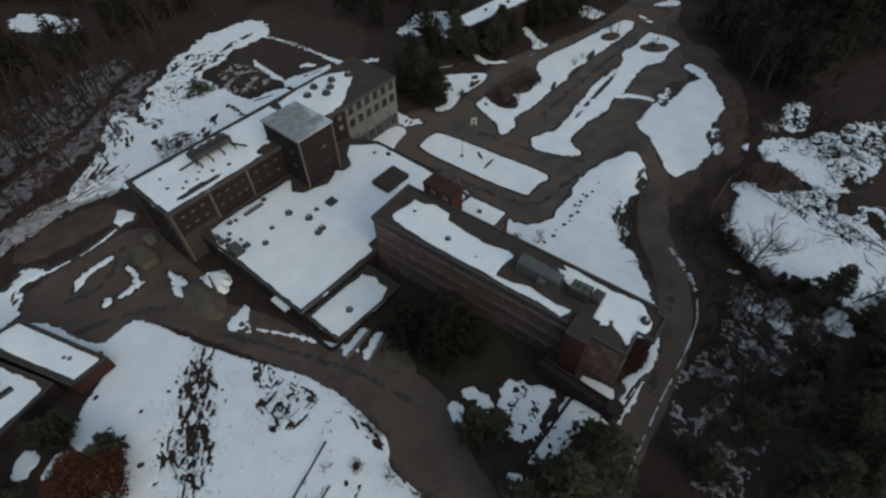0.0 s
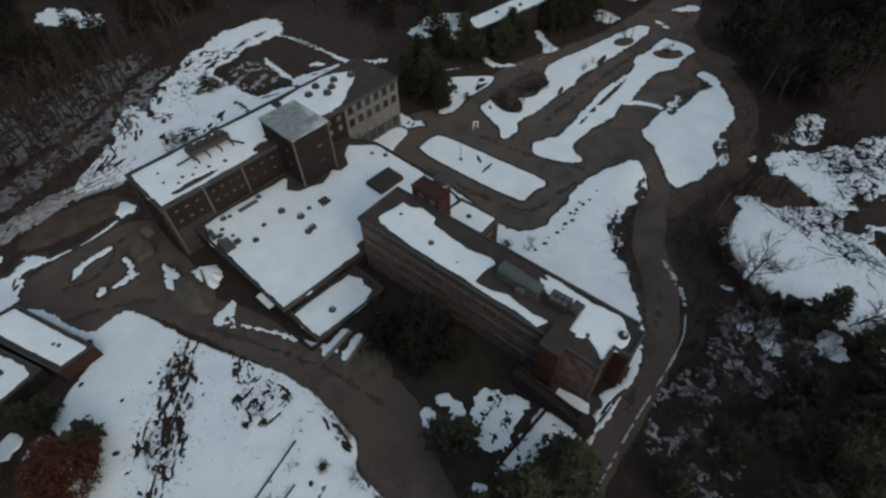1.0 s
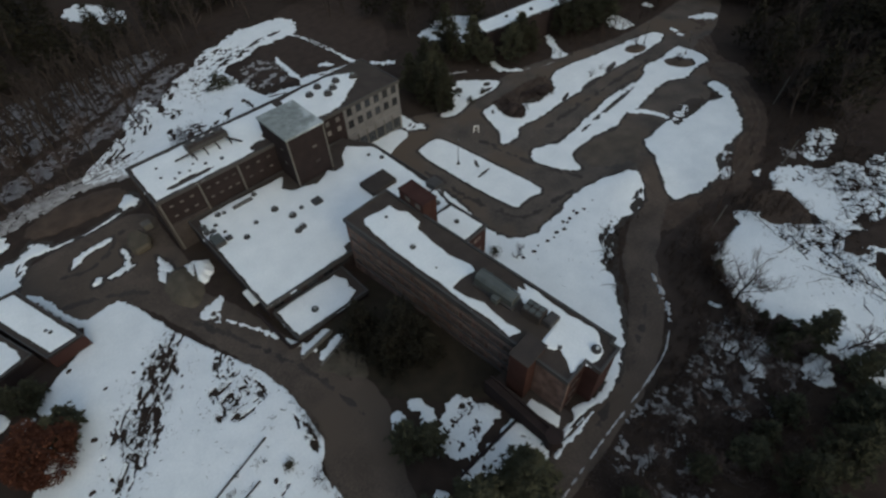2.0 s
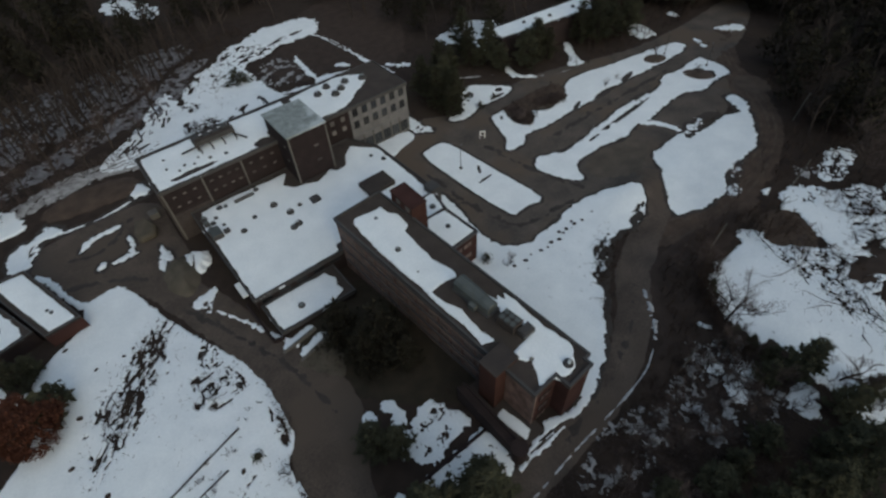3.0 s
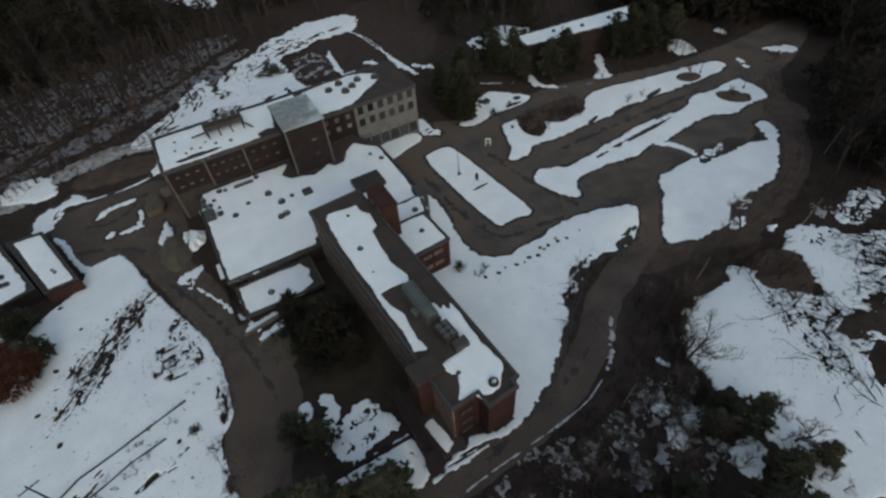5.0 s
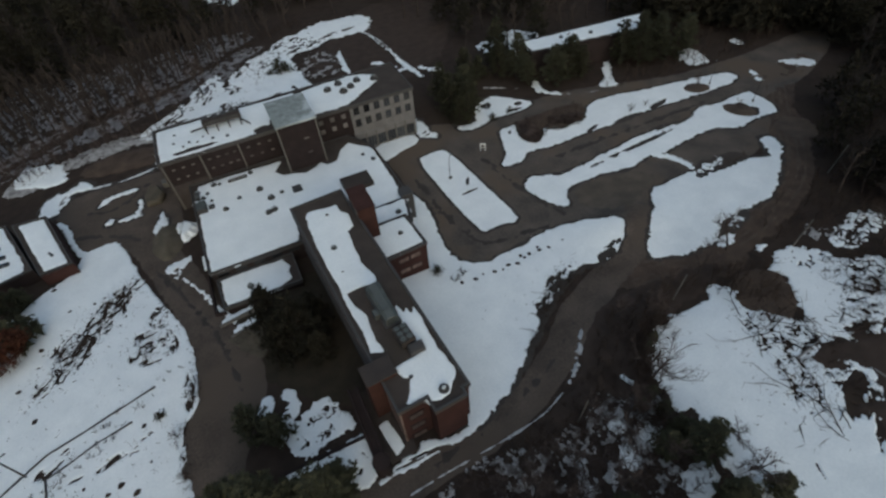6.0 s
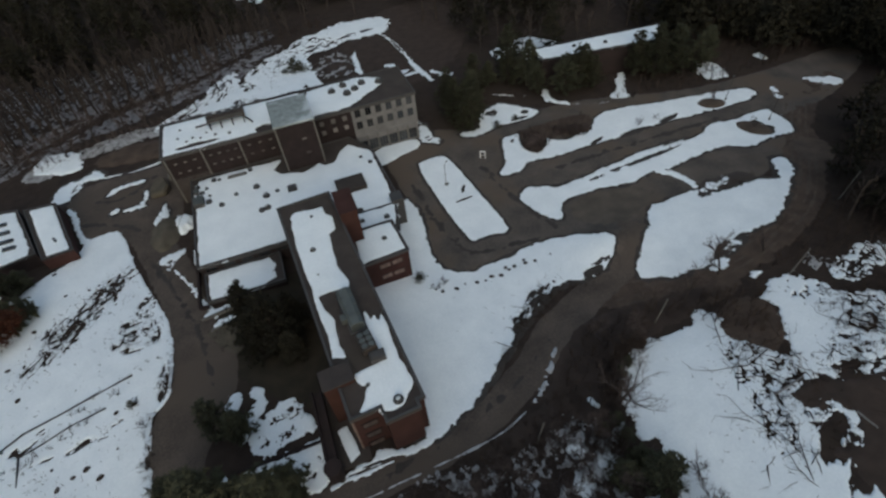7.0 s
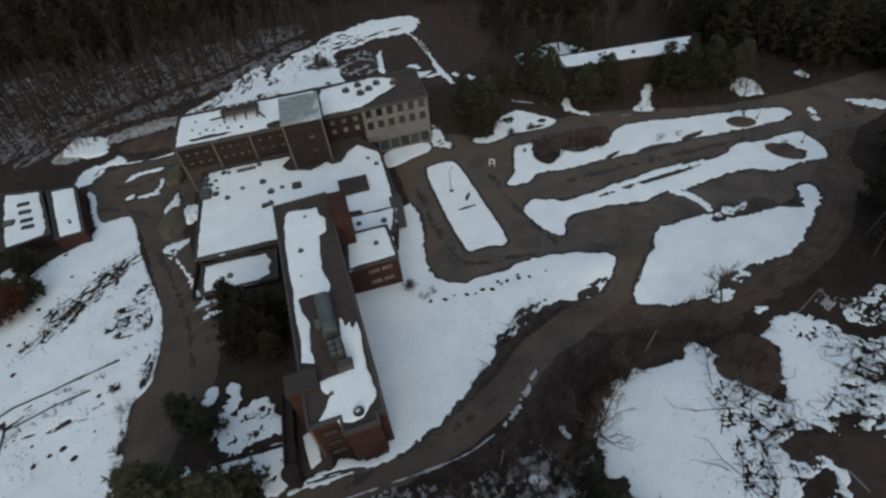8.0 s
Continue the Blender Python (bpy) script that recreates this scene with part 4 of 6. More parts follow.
FZ = 6.5
podium = thing("podium", "broad single-storey link building with a flat snowy roof", "building")
f_line = [(3.3, -34.2), (24.1, -34.4), (35.6, -33.6), (51.6, -33.2), (50.8, -8.6), (46.5, -0.3), (3.0, -0.3)]
part("wall", prism(f_line, -1.5, FZ - 0.2), M_BRICK, podium, "brown brick wall")
part("roof", prism([(x, y) for x, y in f_line], FZ - 0.2, FZ), M_TAR, podium, "flat dark roof")
part("parapet", rim([(3.05, -34.45), (24.1, -34.65), (51.85, -33.45), (51.05, -8.4), (46.6, -0.35), (2.8, -0.35)], FZ - 0.75, FZ + 0.34, 0.3), M_COPING, podium, "dark roof edge")
fl = wall_at(3.3, -1, 3.3, -34.2)
part("canopy", bevelled(box(1.9, -30.4, 4.3, 3.25, -25.8, 4.6)), M_PAINT, podium, "white canopy over a side door")
part("canopy_snow", bevelled(box(1.95, -30.35, 4.6, 3.2, -25.85, 4.72), 0.04), M_SNOW, podium, "thin layer of snow")
for i in range(6):
    window(podium, fl(4 + 4 * i, 3.2), 2.4, 1.5, panes=2, frame_mat=M_RUST, sill=False)
ff = wall_at(3.3, -34.2, 24.1, -34.4)
for i in range(5):
    window(podium, ff(2.4 + 4 * i, 4.35), 2.6, 1.2, panes=2, frame_mat=M_RUST, sill=False)
fr = wall_at(51.6, -33.2, 50.8, -8.6)
for i in range(6):
    window(podium, fr(2 + 4 * i, 1.6), 2.6, 2.2, panes=2, frame_mat=M_RUST, sill=False)
# Plain box for the dark block at this corner; its use is unknown.
part("corner_box", bevelled(box(49.4, -33.9, 0, 52.2, -30.6, 8.3)), M_COPING, podium, "plain dark block at the podium's corner")
part("roof_hatch", bevelled(box(38.2, -24.4, FZ - 0.1, 45.5, -19.1, 7.8)), M_TAR, podium, "low dark bare roof deck")

annex = thing("lower_annex", "low brick annex with a flat snowy roof", "building")
l_line = [(4.3, -43.2), (20.8, -43.6), (20.8, -34.5), (4.0, -34.5)]
part("wall", prism(l_line, 0, 3.95), M_BRICK, annex, "brown brick wall")
part("roof", prism(l_line, 3.95, 4.15), M_TAR, annex, "flat dark roof")
part("parapet", rim([(4.05, -43.45), (21.05, -43.85), (21.05, -34.6), (3.8, -34.6)], 3.5, 4.5, 0.35), M_COPING, annex, "dark roof edge")
part("roof_cowl", tube(bmesh.new(), (10.4, -40, 4.1), (10.4, -40, 4.9), 0.6, 0.5, 12), M_STEEL, annex)

# long wing, skewed a little from the main block
WZ = 16.2
W_ANG = math.degrees(math.atan2(-54.6, 3.3))
wing_at = pose(24.2, -34.7, 0, 0, 0, W_ANG)  # local x along its length, +y to its car park side
wing = thing("long_wing", "long four-storey hospital wing with weathered banded walls", "building", at=wing_at)
WL, WW = 54.6, 11.4
# outline: the end steps back on one side and pushes out a red bay on the other
W_LINE = [(0, 0), (53.0, 0), (53.0, 4.9), (55.7, 4.9), (55.7, 10.2), (54.3, 10.2), (54.3, WW), (0, WW)]
W_RIM = [(-0.25, -0.25), (53.25, -0.25), (53.25, 4.65), (55.95, 4.65), (55.95, 10.45), (54.55, 10.45), (54.55, WW + 0.25), (-0.25, WW + 0.25)]
part("wall", box(0, 0, 0, 53.0, WW, WZ - 0.25), M_BAND, wing, "weathered grey-brown wall")
part("roof", prism(W_LINE, WZ - 0.25, WZ), M_TAR, wing, "flat dark gravel roof")
part("parapet", rim(W_RIM, WZ - 0.6, WZ + 0.34, 0.45), M_COPING, wing, "dark roof edge")
for z in (15.0, 11.5, 8.0, 4.6):
    part("spandrel", bevelled(box(1, -0.16, z - 0.9, 43.2, 0.02, z + 0.25)), M_LEDGE, wing, "stained brown concrete band")
    part("ledge", box(1, -0.34, z + 0.25, 43.2, 0.02, z + 0.4), M_COPING, wing, "thin dark ledge")
wl = lambda s, z: Matrix.Translation((s, 0, z)) @ pose(0, 0, 0)
wr = lambda s, z: Matrix.Translation((s, WW, z)) @ pose(0, 0, 0, 0, 0, 180)
we = lambda y, z, out=0.0: Matrix.Translation((53.0 + out, y, z)) @ pose(0, 0, 0, 0, 0, 90)
for z in (12.1, 8.6, 5.2):
    for i in range(14):
        window(wing, wl(2.2 + 3.05 * i, z), 2.3, 1.7, panes=3, sill=False, frame_mat=M_LEDGE, glass=M_BLIND)
        window(wing, wr(2.2 + 3.05 * i, z), 2.3, 1.7, panes=3, sill=False, frame_mat=M_LEDGE)
part("end_bay", prism([(52.6, 4.9), (55.7, 4.9), (55.7, 10.2), (52.6, 10.2)], 2, WZ - 0.62), M_MAROON, wing, "red brick end bay")
part("end_wall", prism([(52.6, 10.22), (54.3, 10.22), (54.3, WW), (52.6, WW)], 2, WZ - 0.62), M_MAROON, wing, "narrow red brick return")
part("end_wall", box(52.95, 0.05, 2, 53.2, 4.88, WZ - 0.62), M_MAROON, wing, "dark red-brown brick end wall")
part("corner_strip", bevelled(box(52.9, -0.12, 3, 53.32, 0.22, WZ - 0.62)), M_LEDGE, wing, "stained concrete corner strip")
for z in (12.2, 8.7, 5.4):
    window(wing, we(2.5, z, 0.2), 2.4, 1.5, panes=2, sill=False, frame_mat=M_BRICK, glass=M_BLIND)
    part("lintel", bevelled(box(53.15, 1.0, z + 1.5, 53.32, 4.0, z + 1.75), 0.02), M_BRICK, wing)
part("stair_block", bevelled(box(43.6, -2.4, 3, 47.2, 2.6, 17.0)), M_RED, wing, "red brick stair block")
part("stair_roof", bevelled(box(43.45, -2.55, 17.0, 47.35, 2.75, 17.2)), M_RUST, wing)
part("downpipe", tube(bmesh.new(), (43.4, -0.2, 3), (43.4, -0.2, WZ), 0.1, 0.1, 6), M_STEEL, wing)

penthouse = thing("lift_tower", "red brick lift tower between the wing and its annex", "tower")
part("wall", box(36.2, -45.2, 2, 39.8, -37.8, 18.7), M_RED, penthouse, "red brick wall")
part("roof", bevelled(box(36.0, -45.4, 18.7, 40.0, -37.6, 19.0)), M_MAROON, penthouse, "dark red-brown roof")
for y in (-43.6, -40.4):
    part("louvre", bevelled(box(36.1, y - 0.7, 17.1, 36.3, y + 0.7, 18.2)), M_CONC, penthouse)

side = thing("side_annex", "two-storey red brick annex with a flat snowy roof", "building")
x_line = [(36.6, -52.6), (47.6, -51.9), (47.0, -41.8), (37.4, -41.8)]
part("wall", prism(x_line, -1, 9.8), M_MAROON, side, "dark red brick wall")
part("roof", prism(x_line, 9.8, 10.0), M_TAR, side, "flat roof")
part("parapet", rim([(36.4, -52.8), (47.8, -52.1), (47.2, -41.6), (37.2, -41.6)], 9.4, 10.12, 0.3), M_COPING, side, "dark roof edge")
xf = wall_at(36.6, -52.6, 47.6, -51.9)
for z in (7.0, 3.6):
    for s in (5.4, 8.2):
        window(side, xf(s, z), 2.4, 1.3, panes=2, frame_mat=M_RUST, glass=M_LEDGE, sill=False)
link = thing("link_annex", "low link roof between the podium and the brick annex", "building")
k_line = [(39.2, -41.6), (48.6, -41.2), (50.2, -33.3), (38.6, -33.3)]
part("wall", prism(k_line, -1, 7.0), M_BRICK, link, "brown brick wall")
part("roof", prism(k_line, 7.0, 7.2), M_TAR, link, "flat roof")
part("parapet", rim([(39.0, -41.8), (48.8, -41.4), (50.4, -33.1), (38.4, -33.1)], 6.6, 7.3, 0.3), M_COPING, link, "dark roof edge")

terrace = thing("terrace_walkway", "raised brown brick walkway with a round end by the wing", "walkway")
part("wall", box(21.5, -89.8, 3, 23.2, -76.2, 8.3), M_BRICK, terrace, "brown brick wall")
part("upstand", bevelled(box(21.4, -89.8, 8.3, 21.8, -76.1, 9.0)), M_BRICK, terrace)
part("upstand", bevelled(box(22.9, -89.8, 8.3, 23.3, -76.1, 8.8)), M_BRICK, terrace)
part("drum", tube(bmesh.new(), (22.35, -90.2, 3), (22.35, -90.2, 9.0), 1.35, 1.35, 20), M_BRICK, terrace, "round brick end of the walkway")
part("drum_cap", tube(bmesh.new(), (22.35, -90.2, 9.0), (22.35, -90.2, 9.14), 1.45, 1.45, 20), M_BRICK, terrace)
part("floor_slab", box(23.2, -90.0, 3, 28.4, -76.2, 6.2), M_TAR, terrace)


def flat_block(name, label, line, z, mat):
    ob = thing(name, label, "building")
    part("wall", prism(line, -1, z - 0.2), mat, ob, "brick wall")
    part("roof", prism(line, z - 0.2, z), M_TAR, ob, "flat roof")
    part("parapet", rim(line, z - 0.5, z + 0.2, 0.25), M_COPING, ob, "dark roof edge")
    return ob


flat_block("garage_block", "low red brick outbuilding with a flat snowy roof", [(-32.4, -14.2), (-25.4, -13.6), (-32.2, 8.2), (-40.2, 8.6)], 5.5, M_MAROON)
flat_block("boiler_house", "low brown brick outbuilding with roof lights", [(-45.5, -14.2), (-34.0, -11.2), (-41.6, 9.6), (-53, 11.8)], 5.5, M_BRICK)
rear = flat_block("rear_building", "long low building among pines with a snowy roof", [(112.5, 8.5), (152, 3), (160, 12.3), (113.5, 17)], 9.0, M_BRICK)

# ---- snow on the roofs ----
def roof_snow(poly, z, label="smooth snow on a flat roof", **kw):
    kw.setdefault("rag", 0.2)
    kw.setdefault("cell", 0.45)
    return tagged(patch("roof_snow", poly, M_SNOW, z, thick=0.13, rise=0.4, deep=0.12, round_off=0, grow=-0.12, **kw), label, "snow", kind="stuff")


roof_snow([(-0.6, 0.3), (27.6, 0.3), (28, 4.9), (37, 5), (37, 15.5), (-0.6, 15.5)], AZ, seed=1, holes=((8, 2.2, 6, 1.0, 0, 5, 1.4), (25.8, 1.6, 3, 1.8, 0, 6, 2)))
roof_snow([(38.4, 0.5), (49.6, 0.7), (54.5, 5), (60.3, 8.2), (60.8, 12.8), (55, 15.5), (38.4, 15.5)], AZ, seed=2, rag=0.6)
roof_snow([(3.55, -33.95), (23.6, -34.1), (23.8, -32), (36.6, -31), (38.2, -26.4), (39.2, -30.6), (42, -30.9), (42.3, -33), (50.6, -32.6), (50.6, -10), (50, -8.7), (45.5, -3.5), (42.5, -5.5), (40.2, -9.6), (37.6, -9.8), (36.2, -8.4), (31.6, -10.4), (29, -9), (26, -8.2), (24.6, -5.8), (27.2, -2), (21, -1.6), (13, -1.4), (5, -1.6), (3.6, -6)], FZ, seed=3, holes=((42, -21.8, 4.2, 3.2, 0, 14, 9),))
roof_snow([(4.5, -43), (16, -43.2), (19.2, -42), (19.8, -38), (18.4, -35.1), (4.4, -34.9)], 4.15, seed=4, cell=0.3, rag=0.3, holes=((19, -38.5, 2.4, 1.4, 60, 6, 0.9),))
roof_snow([(37.2, -52.2), (47.2, -51.5), (46.6, -42.2), (38.0, -42.2)], 10.0, seed=5, rag=0.15)
roof_snow([(39.4, -41.2), (48.4, -40.9), (49.8, -33.7), (39, -33.7)], 7.2, seed=2, rag=0.3)
roof_snow([(26.2, -38.7), (27.2, -37.2), (33.2, -38.0), (33.6, -40.4), (35.0, -41.9), (34.6, -46.2), (33.0, -47.0), (32.8, -52.2), (32.8, -56.9), (33.7, -60.9), (33.2, -62.4), (29.9, -62.0), (27.8, -62.4), (28.1, -65.1), (29.2, -68.1), (29.1, -74.0), (30.0, -77.5), (27.8, -76.4), (26.9, -76.1), (27.3, -71.1), (26.6, -64.6), (26.5, -57.8), (26.0, -49.9), (25.9, -43.2)], WZ, seed=1, rag=0.2, cell=0.26)
roof_snow([(34.0, -69.0), (34.9, -68.4), (35.3, -70.7), (36.0, -70.0), (36.4, -71.7), (37.3, -69.5), (37.7, -73.3), (37.6, -76.8), (37.5, -80.1), (38.3, -84.5), (38.2, -85.6), (36.8, -87.2), (35.7, -88.5), (33.9, -88.9), (32.3, -88.3), (32.0, -87.3), (30.7, -87.2), (29.4, -87.4), (28.8, -86.9), (30.1, -85.3), (31.0, -83.2), (30.3, -83.0), (29.7, -81.8), (29.7, -80.2), (31.1, -80.0), (33.0, -79.7), (33.9, -79.5), (33.8, -76.7), (33.8, -73.2)], WZ, seed=2, rag=0.2, cell=0.24)
roof_snow([(-31.6, -13.4), (-26.4, -12.9), (-32.7, 7.4), (-38.8, 7.8)], 5.5, seed=3, rag=0.12)
roof_snow([(-44.7, -13), (-36, -10.8), (-36.4, -7), (-42, 8.8), (-51.6, 10.8)], 5.5, seed=4, rag=0.3)
roof_snow([(113, 9.2), (151.6, 3.7), (158.8, 12), (114, 16.4)], 9.0, seed=5, rag=0.2, cell=0.6)


# ---- trees ----
def mesh_of(name, verts, faces, mat):
    me = bpy.data.meshes.new(name)
    me.from_pydata([tuple(v) for v in verts], [], faces)
    me.materials.append(mat)
    return me


def limb(verts, faces, a, b, r0, r1, sides=3):
    """A tapered branch between two points."""
    a, b = np.asarray(a, float), np.asarray(b, float)
    d = b - a
    d = d / (np.linalg.norm(d) + 1e-9)
    u = np.cross(d, (0.3, 0.9, 0.1))
    u /= np.linalg.norm(u) + 1e-9
    v = np.cross(d, u)
    n = len(verts)
    for p, r in ((a, r0), (b, r1)):
        for k in range(sides):
            w = 2 * math.pi * k / sides
            verts.append(p + r * (math.cos(w) * u + math.sin(w) * v))
    for k in range(sides):
        faces.append((n + k, n + (k + 1) % sides, n + sides + (k + 1) % sides, n + sides + k))


def spike(verts, faces, a, b, r):
    """A thin three-sided twig that ends in a point."""
    d = b - a
    u = np.cross(d, (0.3, 0.2, 1.0))
    u /= np.linalg.norm(u) + 1e-9
    v = np.cross(d, u)
    v /= np.linalg.norm(v) + 1e-9
    n = len(verts)
    verts += [a + r * u, a + r * (0.87 * v - 0.5 * u), a - r * (0.87 * v + 0.5 * u), b]
    faces += [(n, n + 1, n + 3), (n + 1, n + 2, n + 3), (n + 2, n, n + 3)]


def pine_parts(h, r, seed, step=0.6, blades=11, size=0.8, low=0.14):
    """Trunk with boughs, and a ragged crown of needle tufts."""
    rnd = random.Random(seed)
    tv, tf, cv, cf = [], [], [], []
    lean = (rnd.uniform(-0.03, 0.03) * h, rnd.uniform(-0.03, 0.03) * h)
    ax = lambda z: np.array([lean[0] * z / h, lean[1] * z / h, z])
    for i in range(4):
        limb(tv, tf, ax(h * i / 4 - (0.4 if i == 0 else 0)), ax(h * (i + 1) / 4), 0.022 * h * (1 - i / 4.3), 0.022 * h * (1 - (i + 1) / 4.3), 6)
    z = low * h
    while z < h:
        f = (z - low * h) / (h * (1 - low))
        reach = r * (1 - f) ** 0.75 * (0.55 + 0.45 * min(1, f * 5 + 0.3)) + 0.25
        n = rnd.randint(4, 6)
        turn = rnd.uniform(0, 6.28)
        for k in range(n):
            w = turn + 6.28 * k / n + rnd.uniform(-0.35, 0.35)
            ln = reach * rnd.uniform(0.6, 1.2)
            tip = ax(z) + np.array([math.cos(w) * ln, math.sin(w) * ln, ln * rnd.uniform(-0.12, 0.22)])
            limb(tv, tf, ax(z), tip, 0.05 + 0.006 * h * (1 - f), 0.02)
            m = max(2, int(ln / 0.48))
            for j in range(m):
                q = ax(z) + (tip - ax(z)) * (0.3 + 0.75 * (j + rnd.random()) / m)
                q = q + np.array([rnd.gauss(0, 0.28), rnd.gauss(0, 0.28), rnd.gauss(0, 0.16)])
                for _ in range(blades):
                    d = np.array([rnd.gauss(math.cos(w) * 0.5, 1), rnd.gauss(math.sin(w) * 0.5, 1), rnd.gauss(0.35, 0.6)])
                    d /= np.linalg.norm(d)
                    e = np.cross(d, (rnd.random(), rnd.random(), 1))
                    e /= np.linalg.norm(e) + 1e-9
                    b0 = len(cv)
                    s = size * rnd.uniform(0.6, 1.2)
                    cv += [q - e * s * 0.2, q + e * s * 0.2, q + d * s]
                    cf.append((b0, b0 + 1, b0 + 2))
        z += step * rnd.uniform(0.8, 1.2)
    return (tv, tf), (cv, cf)


def bare_parts(h, r, seed, levels=4, first=0.25, kids=(7, 5, 4, 3), flat=False):
    """A leafless broad tree; the limbs of the last level are thin twigs."""
    rnd = random.Random(seed)
    tv, tf, wv, wf = [], [], [], []

    def grow(p, d, ln, rad, level):
        segs = 3 if level == 0 else 2 if level < 2 else 1
        pts, cur, dd = [p], p, d
        for i in range(segs):
            dd = dd + np.array([rnd.gauss(0, 0.12), rnd.gauss(0, 0.12), rnd.gauss(0.05, 0.08)])
            dd /= np.linalg.norm(dd)
            nxt = cur + dd * ln / segs
            v, f = (tv, tf) if level < 2 else (wv, wf)
            if level >= levels - 1 and level > 1:
                spike(v, f, cur, nxt, rad * 1.2)
            else:
                limb(v, f, cur, nxt, rad * (1 - 0.35 * i / segs), rad * (1 - 0.35 * (i + 1) / segs), 6 if level == 0 and h > 5 else 3)
            cur = nxt
            pts.append(cur)
        if level >= levels - 1:
            return
        for k in range(kids[level]):
            t = first + (1 - first) * (k + rnd.random()) / kids[level] if level == 0 else 0.25 + 0.75 * (k + rnd.random()) / kids[level]
            s = min(t * segs, segs - 1e-6)
            q = pts[int(s)] + (pts[int(s) + 1] - pts[int(s)]) * (s - int(s))
            w = rnd.uniform(0, 6.28)
            side = np.array([math.cos(w), math.sin(w), 0.0])
            nd = dd * (0.55 if level == 0 else 0.8) + side * rnd.uniform(0.6, 1.0) + np.array([0, 0, 0.25])
            nd /= np.linalg.norm(nd)
            cl = (r * rnd.uniform(0.75, 1.15) * (1.15 - 0.5 * t)) if level == 0 else ln * rnd.uniform(0.4, 0.62)
            grow(q, nd, cl, rad * (0.42 if level == 0 else 0.5), level + 1)

    grow(np.array([0, 0, -0.3]), np.array([rnd.gauss(0, 0.05), rnd.gauss(0, 0.05), 1.0]), h * 0.72, 0.018 * h + 0.04, 0)
    return (tv, tf), (wv, wf)


def tree(name, label, category, group, trunk, crown, trunk_mat, crown_mat, crown_name="crown"):
    ob = thing(name, label, category, group)
    part("trunk", mesh_of("trunk", *trunk, trunk_mat), None, ob)
    part(crown_name, mesh_of(crown_name, *crown, crown_mat), None, ob)
    return ob


def stand(ob, x, y, turn=0, scale=1.0, sink=0.1):
    return Matrix.LocRotScale((x, y, float(terrain(x, y)) - sink), Euler((0, 0, radians(turn))), (scale,) * 3)


PINE = "dark green pine with an irregular ragged crown"
pine_kinds = [tree("pine_tree", PINE, "tree", "pines", *pine_parts(h, r, s), M_BARK, M_NEEDLE) for h, r, s in ((13, 4.2, 1), (11, 4.0, 2), (15, 4.6, 3), (8, 3.0, 4))]
first_spots = [(104, 15), (84, 5), (55, -122), (8.2, -76.8)]
for k, (ob, (x, y)) in enumerate(zip(pine_kinds, first_spots)):
    ob.matrix_basis = stand(ob, x, y, 40 * k)


def plant(kinds, spots, seed, big=(0.85, 1.15)):
    rnd = random.Random(seed)
    for x, y, *k in spots:
        ob = rnd.choice(kinds) if not k else kinds[k[0]]
        f = rnd.uniform(*big) if len(k) < 2 else k[1]
        copy = copy_thing(ob, Matrix())
        copy.matrix_basis = stand(copy, x, y, rnd.uniform(0, 360), f)


# Courtyard pines; their dark needle colour carries the court's shade.
court_tree = tree("court_pine", "pine in the garden court beside the wing, shade in its needle colour", "tree", "court evergreens", *pine_parts(11, 4.2, 8, 0.5, 12, 0.75, 0.06), M_BARK, M_NEEDLE_SHADED)
court_tree.matrix_basis = stand(court_tree, 13.2, -53.2, 20, 1.15)
plant([court_tree], [(17.6, -59.6, 0, 1.35), (13.4, -60.2, 0, 1.0), (21, -55.4, 0, 0.85), (19.4, -64.2, 0, 0.7)], 8)
plant(pine_kinds, [(5.6, -74.8, 0, 0.85), (9.4, -89.2, 3, 1.1), (4.6, -90.6, 2, 1.2), (0.4, -87, 1, 1.1), (12.8, -92.6, 2, 1.05), (15.4, -90, 3, 1.1), (-34.6, -32.4, 3, 1.05), (-33.2, -29.6, 3, 0.8), (-38.4, -20.4, 3, 1.0), (-40.2, -17.6, 3, 0.8), (-36.4, -18.6, 3, 0.7), (-48, -26, 0, 0.8), (-50, -20, 1, 0.8)], 1)
plant(pine_kinds, [(80, 2.5, 2, 0.95), (83.4, -2.2, 0, 1.0), (80, -3.4, 1, 0.9), (86.4, 1.6, 2, 0.8), (88, 9.5), (81, 11), (92, 16), (98, 18), (109, 12), (107, 22), (117, 1, 1, 1.25), (122, 2.5, 1, 1.3), (127, 0.5, 0, 0.85), (126, 5.5, 2, 0.85), (143, 0.5, 0, 1.15), (147, -3.5, 0, 1.2), (151, 1.5, 2, 1.05), (157, 0, 0, 1.1), (154, -5, 1, 1.1), (164, 5), (167, -3), (172, 3), (160, -6, 1, 1.15), (120, 5, 3, 0.9), (110, 6, 1, 0.9)], 2)
plant(pine_kinds, [(66.5, -110.5, 0, 0.85), (62.4, -108, 3, 0.75), (64.6, -118.4, 1, 0.8), (71.5, -120, 3, 0.7), (56.5, -120.6, 1, 1.0), (50.7, -113, 3, 0.9), (45, -112.4, 3, 0.75), (40.4, -118.5, 0, 0.9), (39.9, -112, 3, 0.95), (29, -117.4, 2, 0.85), (22.4, -104.4, 3, 0.9), (34, -108.5, 3, 0.7), (36, -122, 0, 1.0), (22.5, -117, 1, 0.9), (47, -121, 2, 0.9), (60, -122.5, 0, 0.8), (11, -110, 1, 0.9), (13, -103.5, 3, 0.8), (67.2, -99.8, 3, 0.42), (66.7, -103, 3, 0.5), (66.4, -106.6, 3, 0.6), (64.4, -100.4, 3, 0.4), (73, -92.4, 3, 0.42), (75.6, -91, 3, 0.36)], 3)
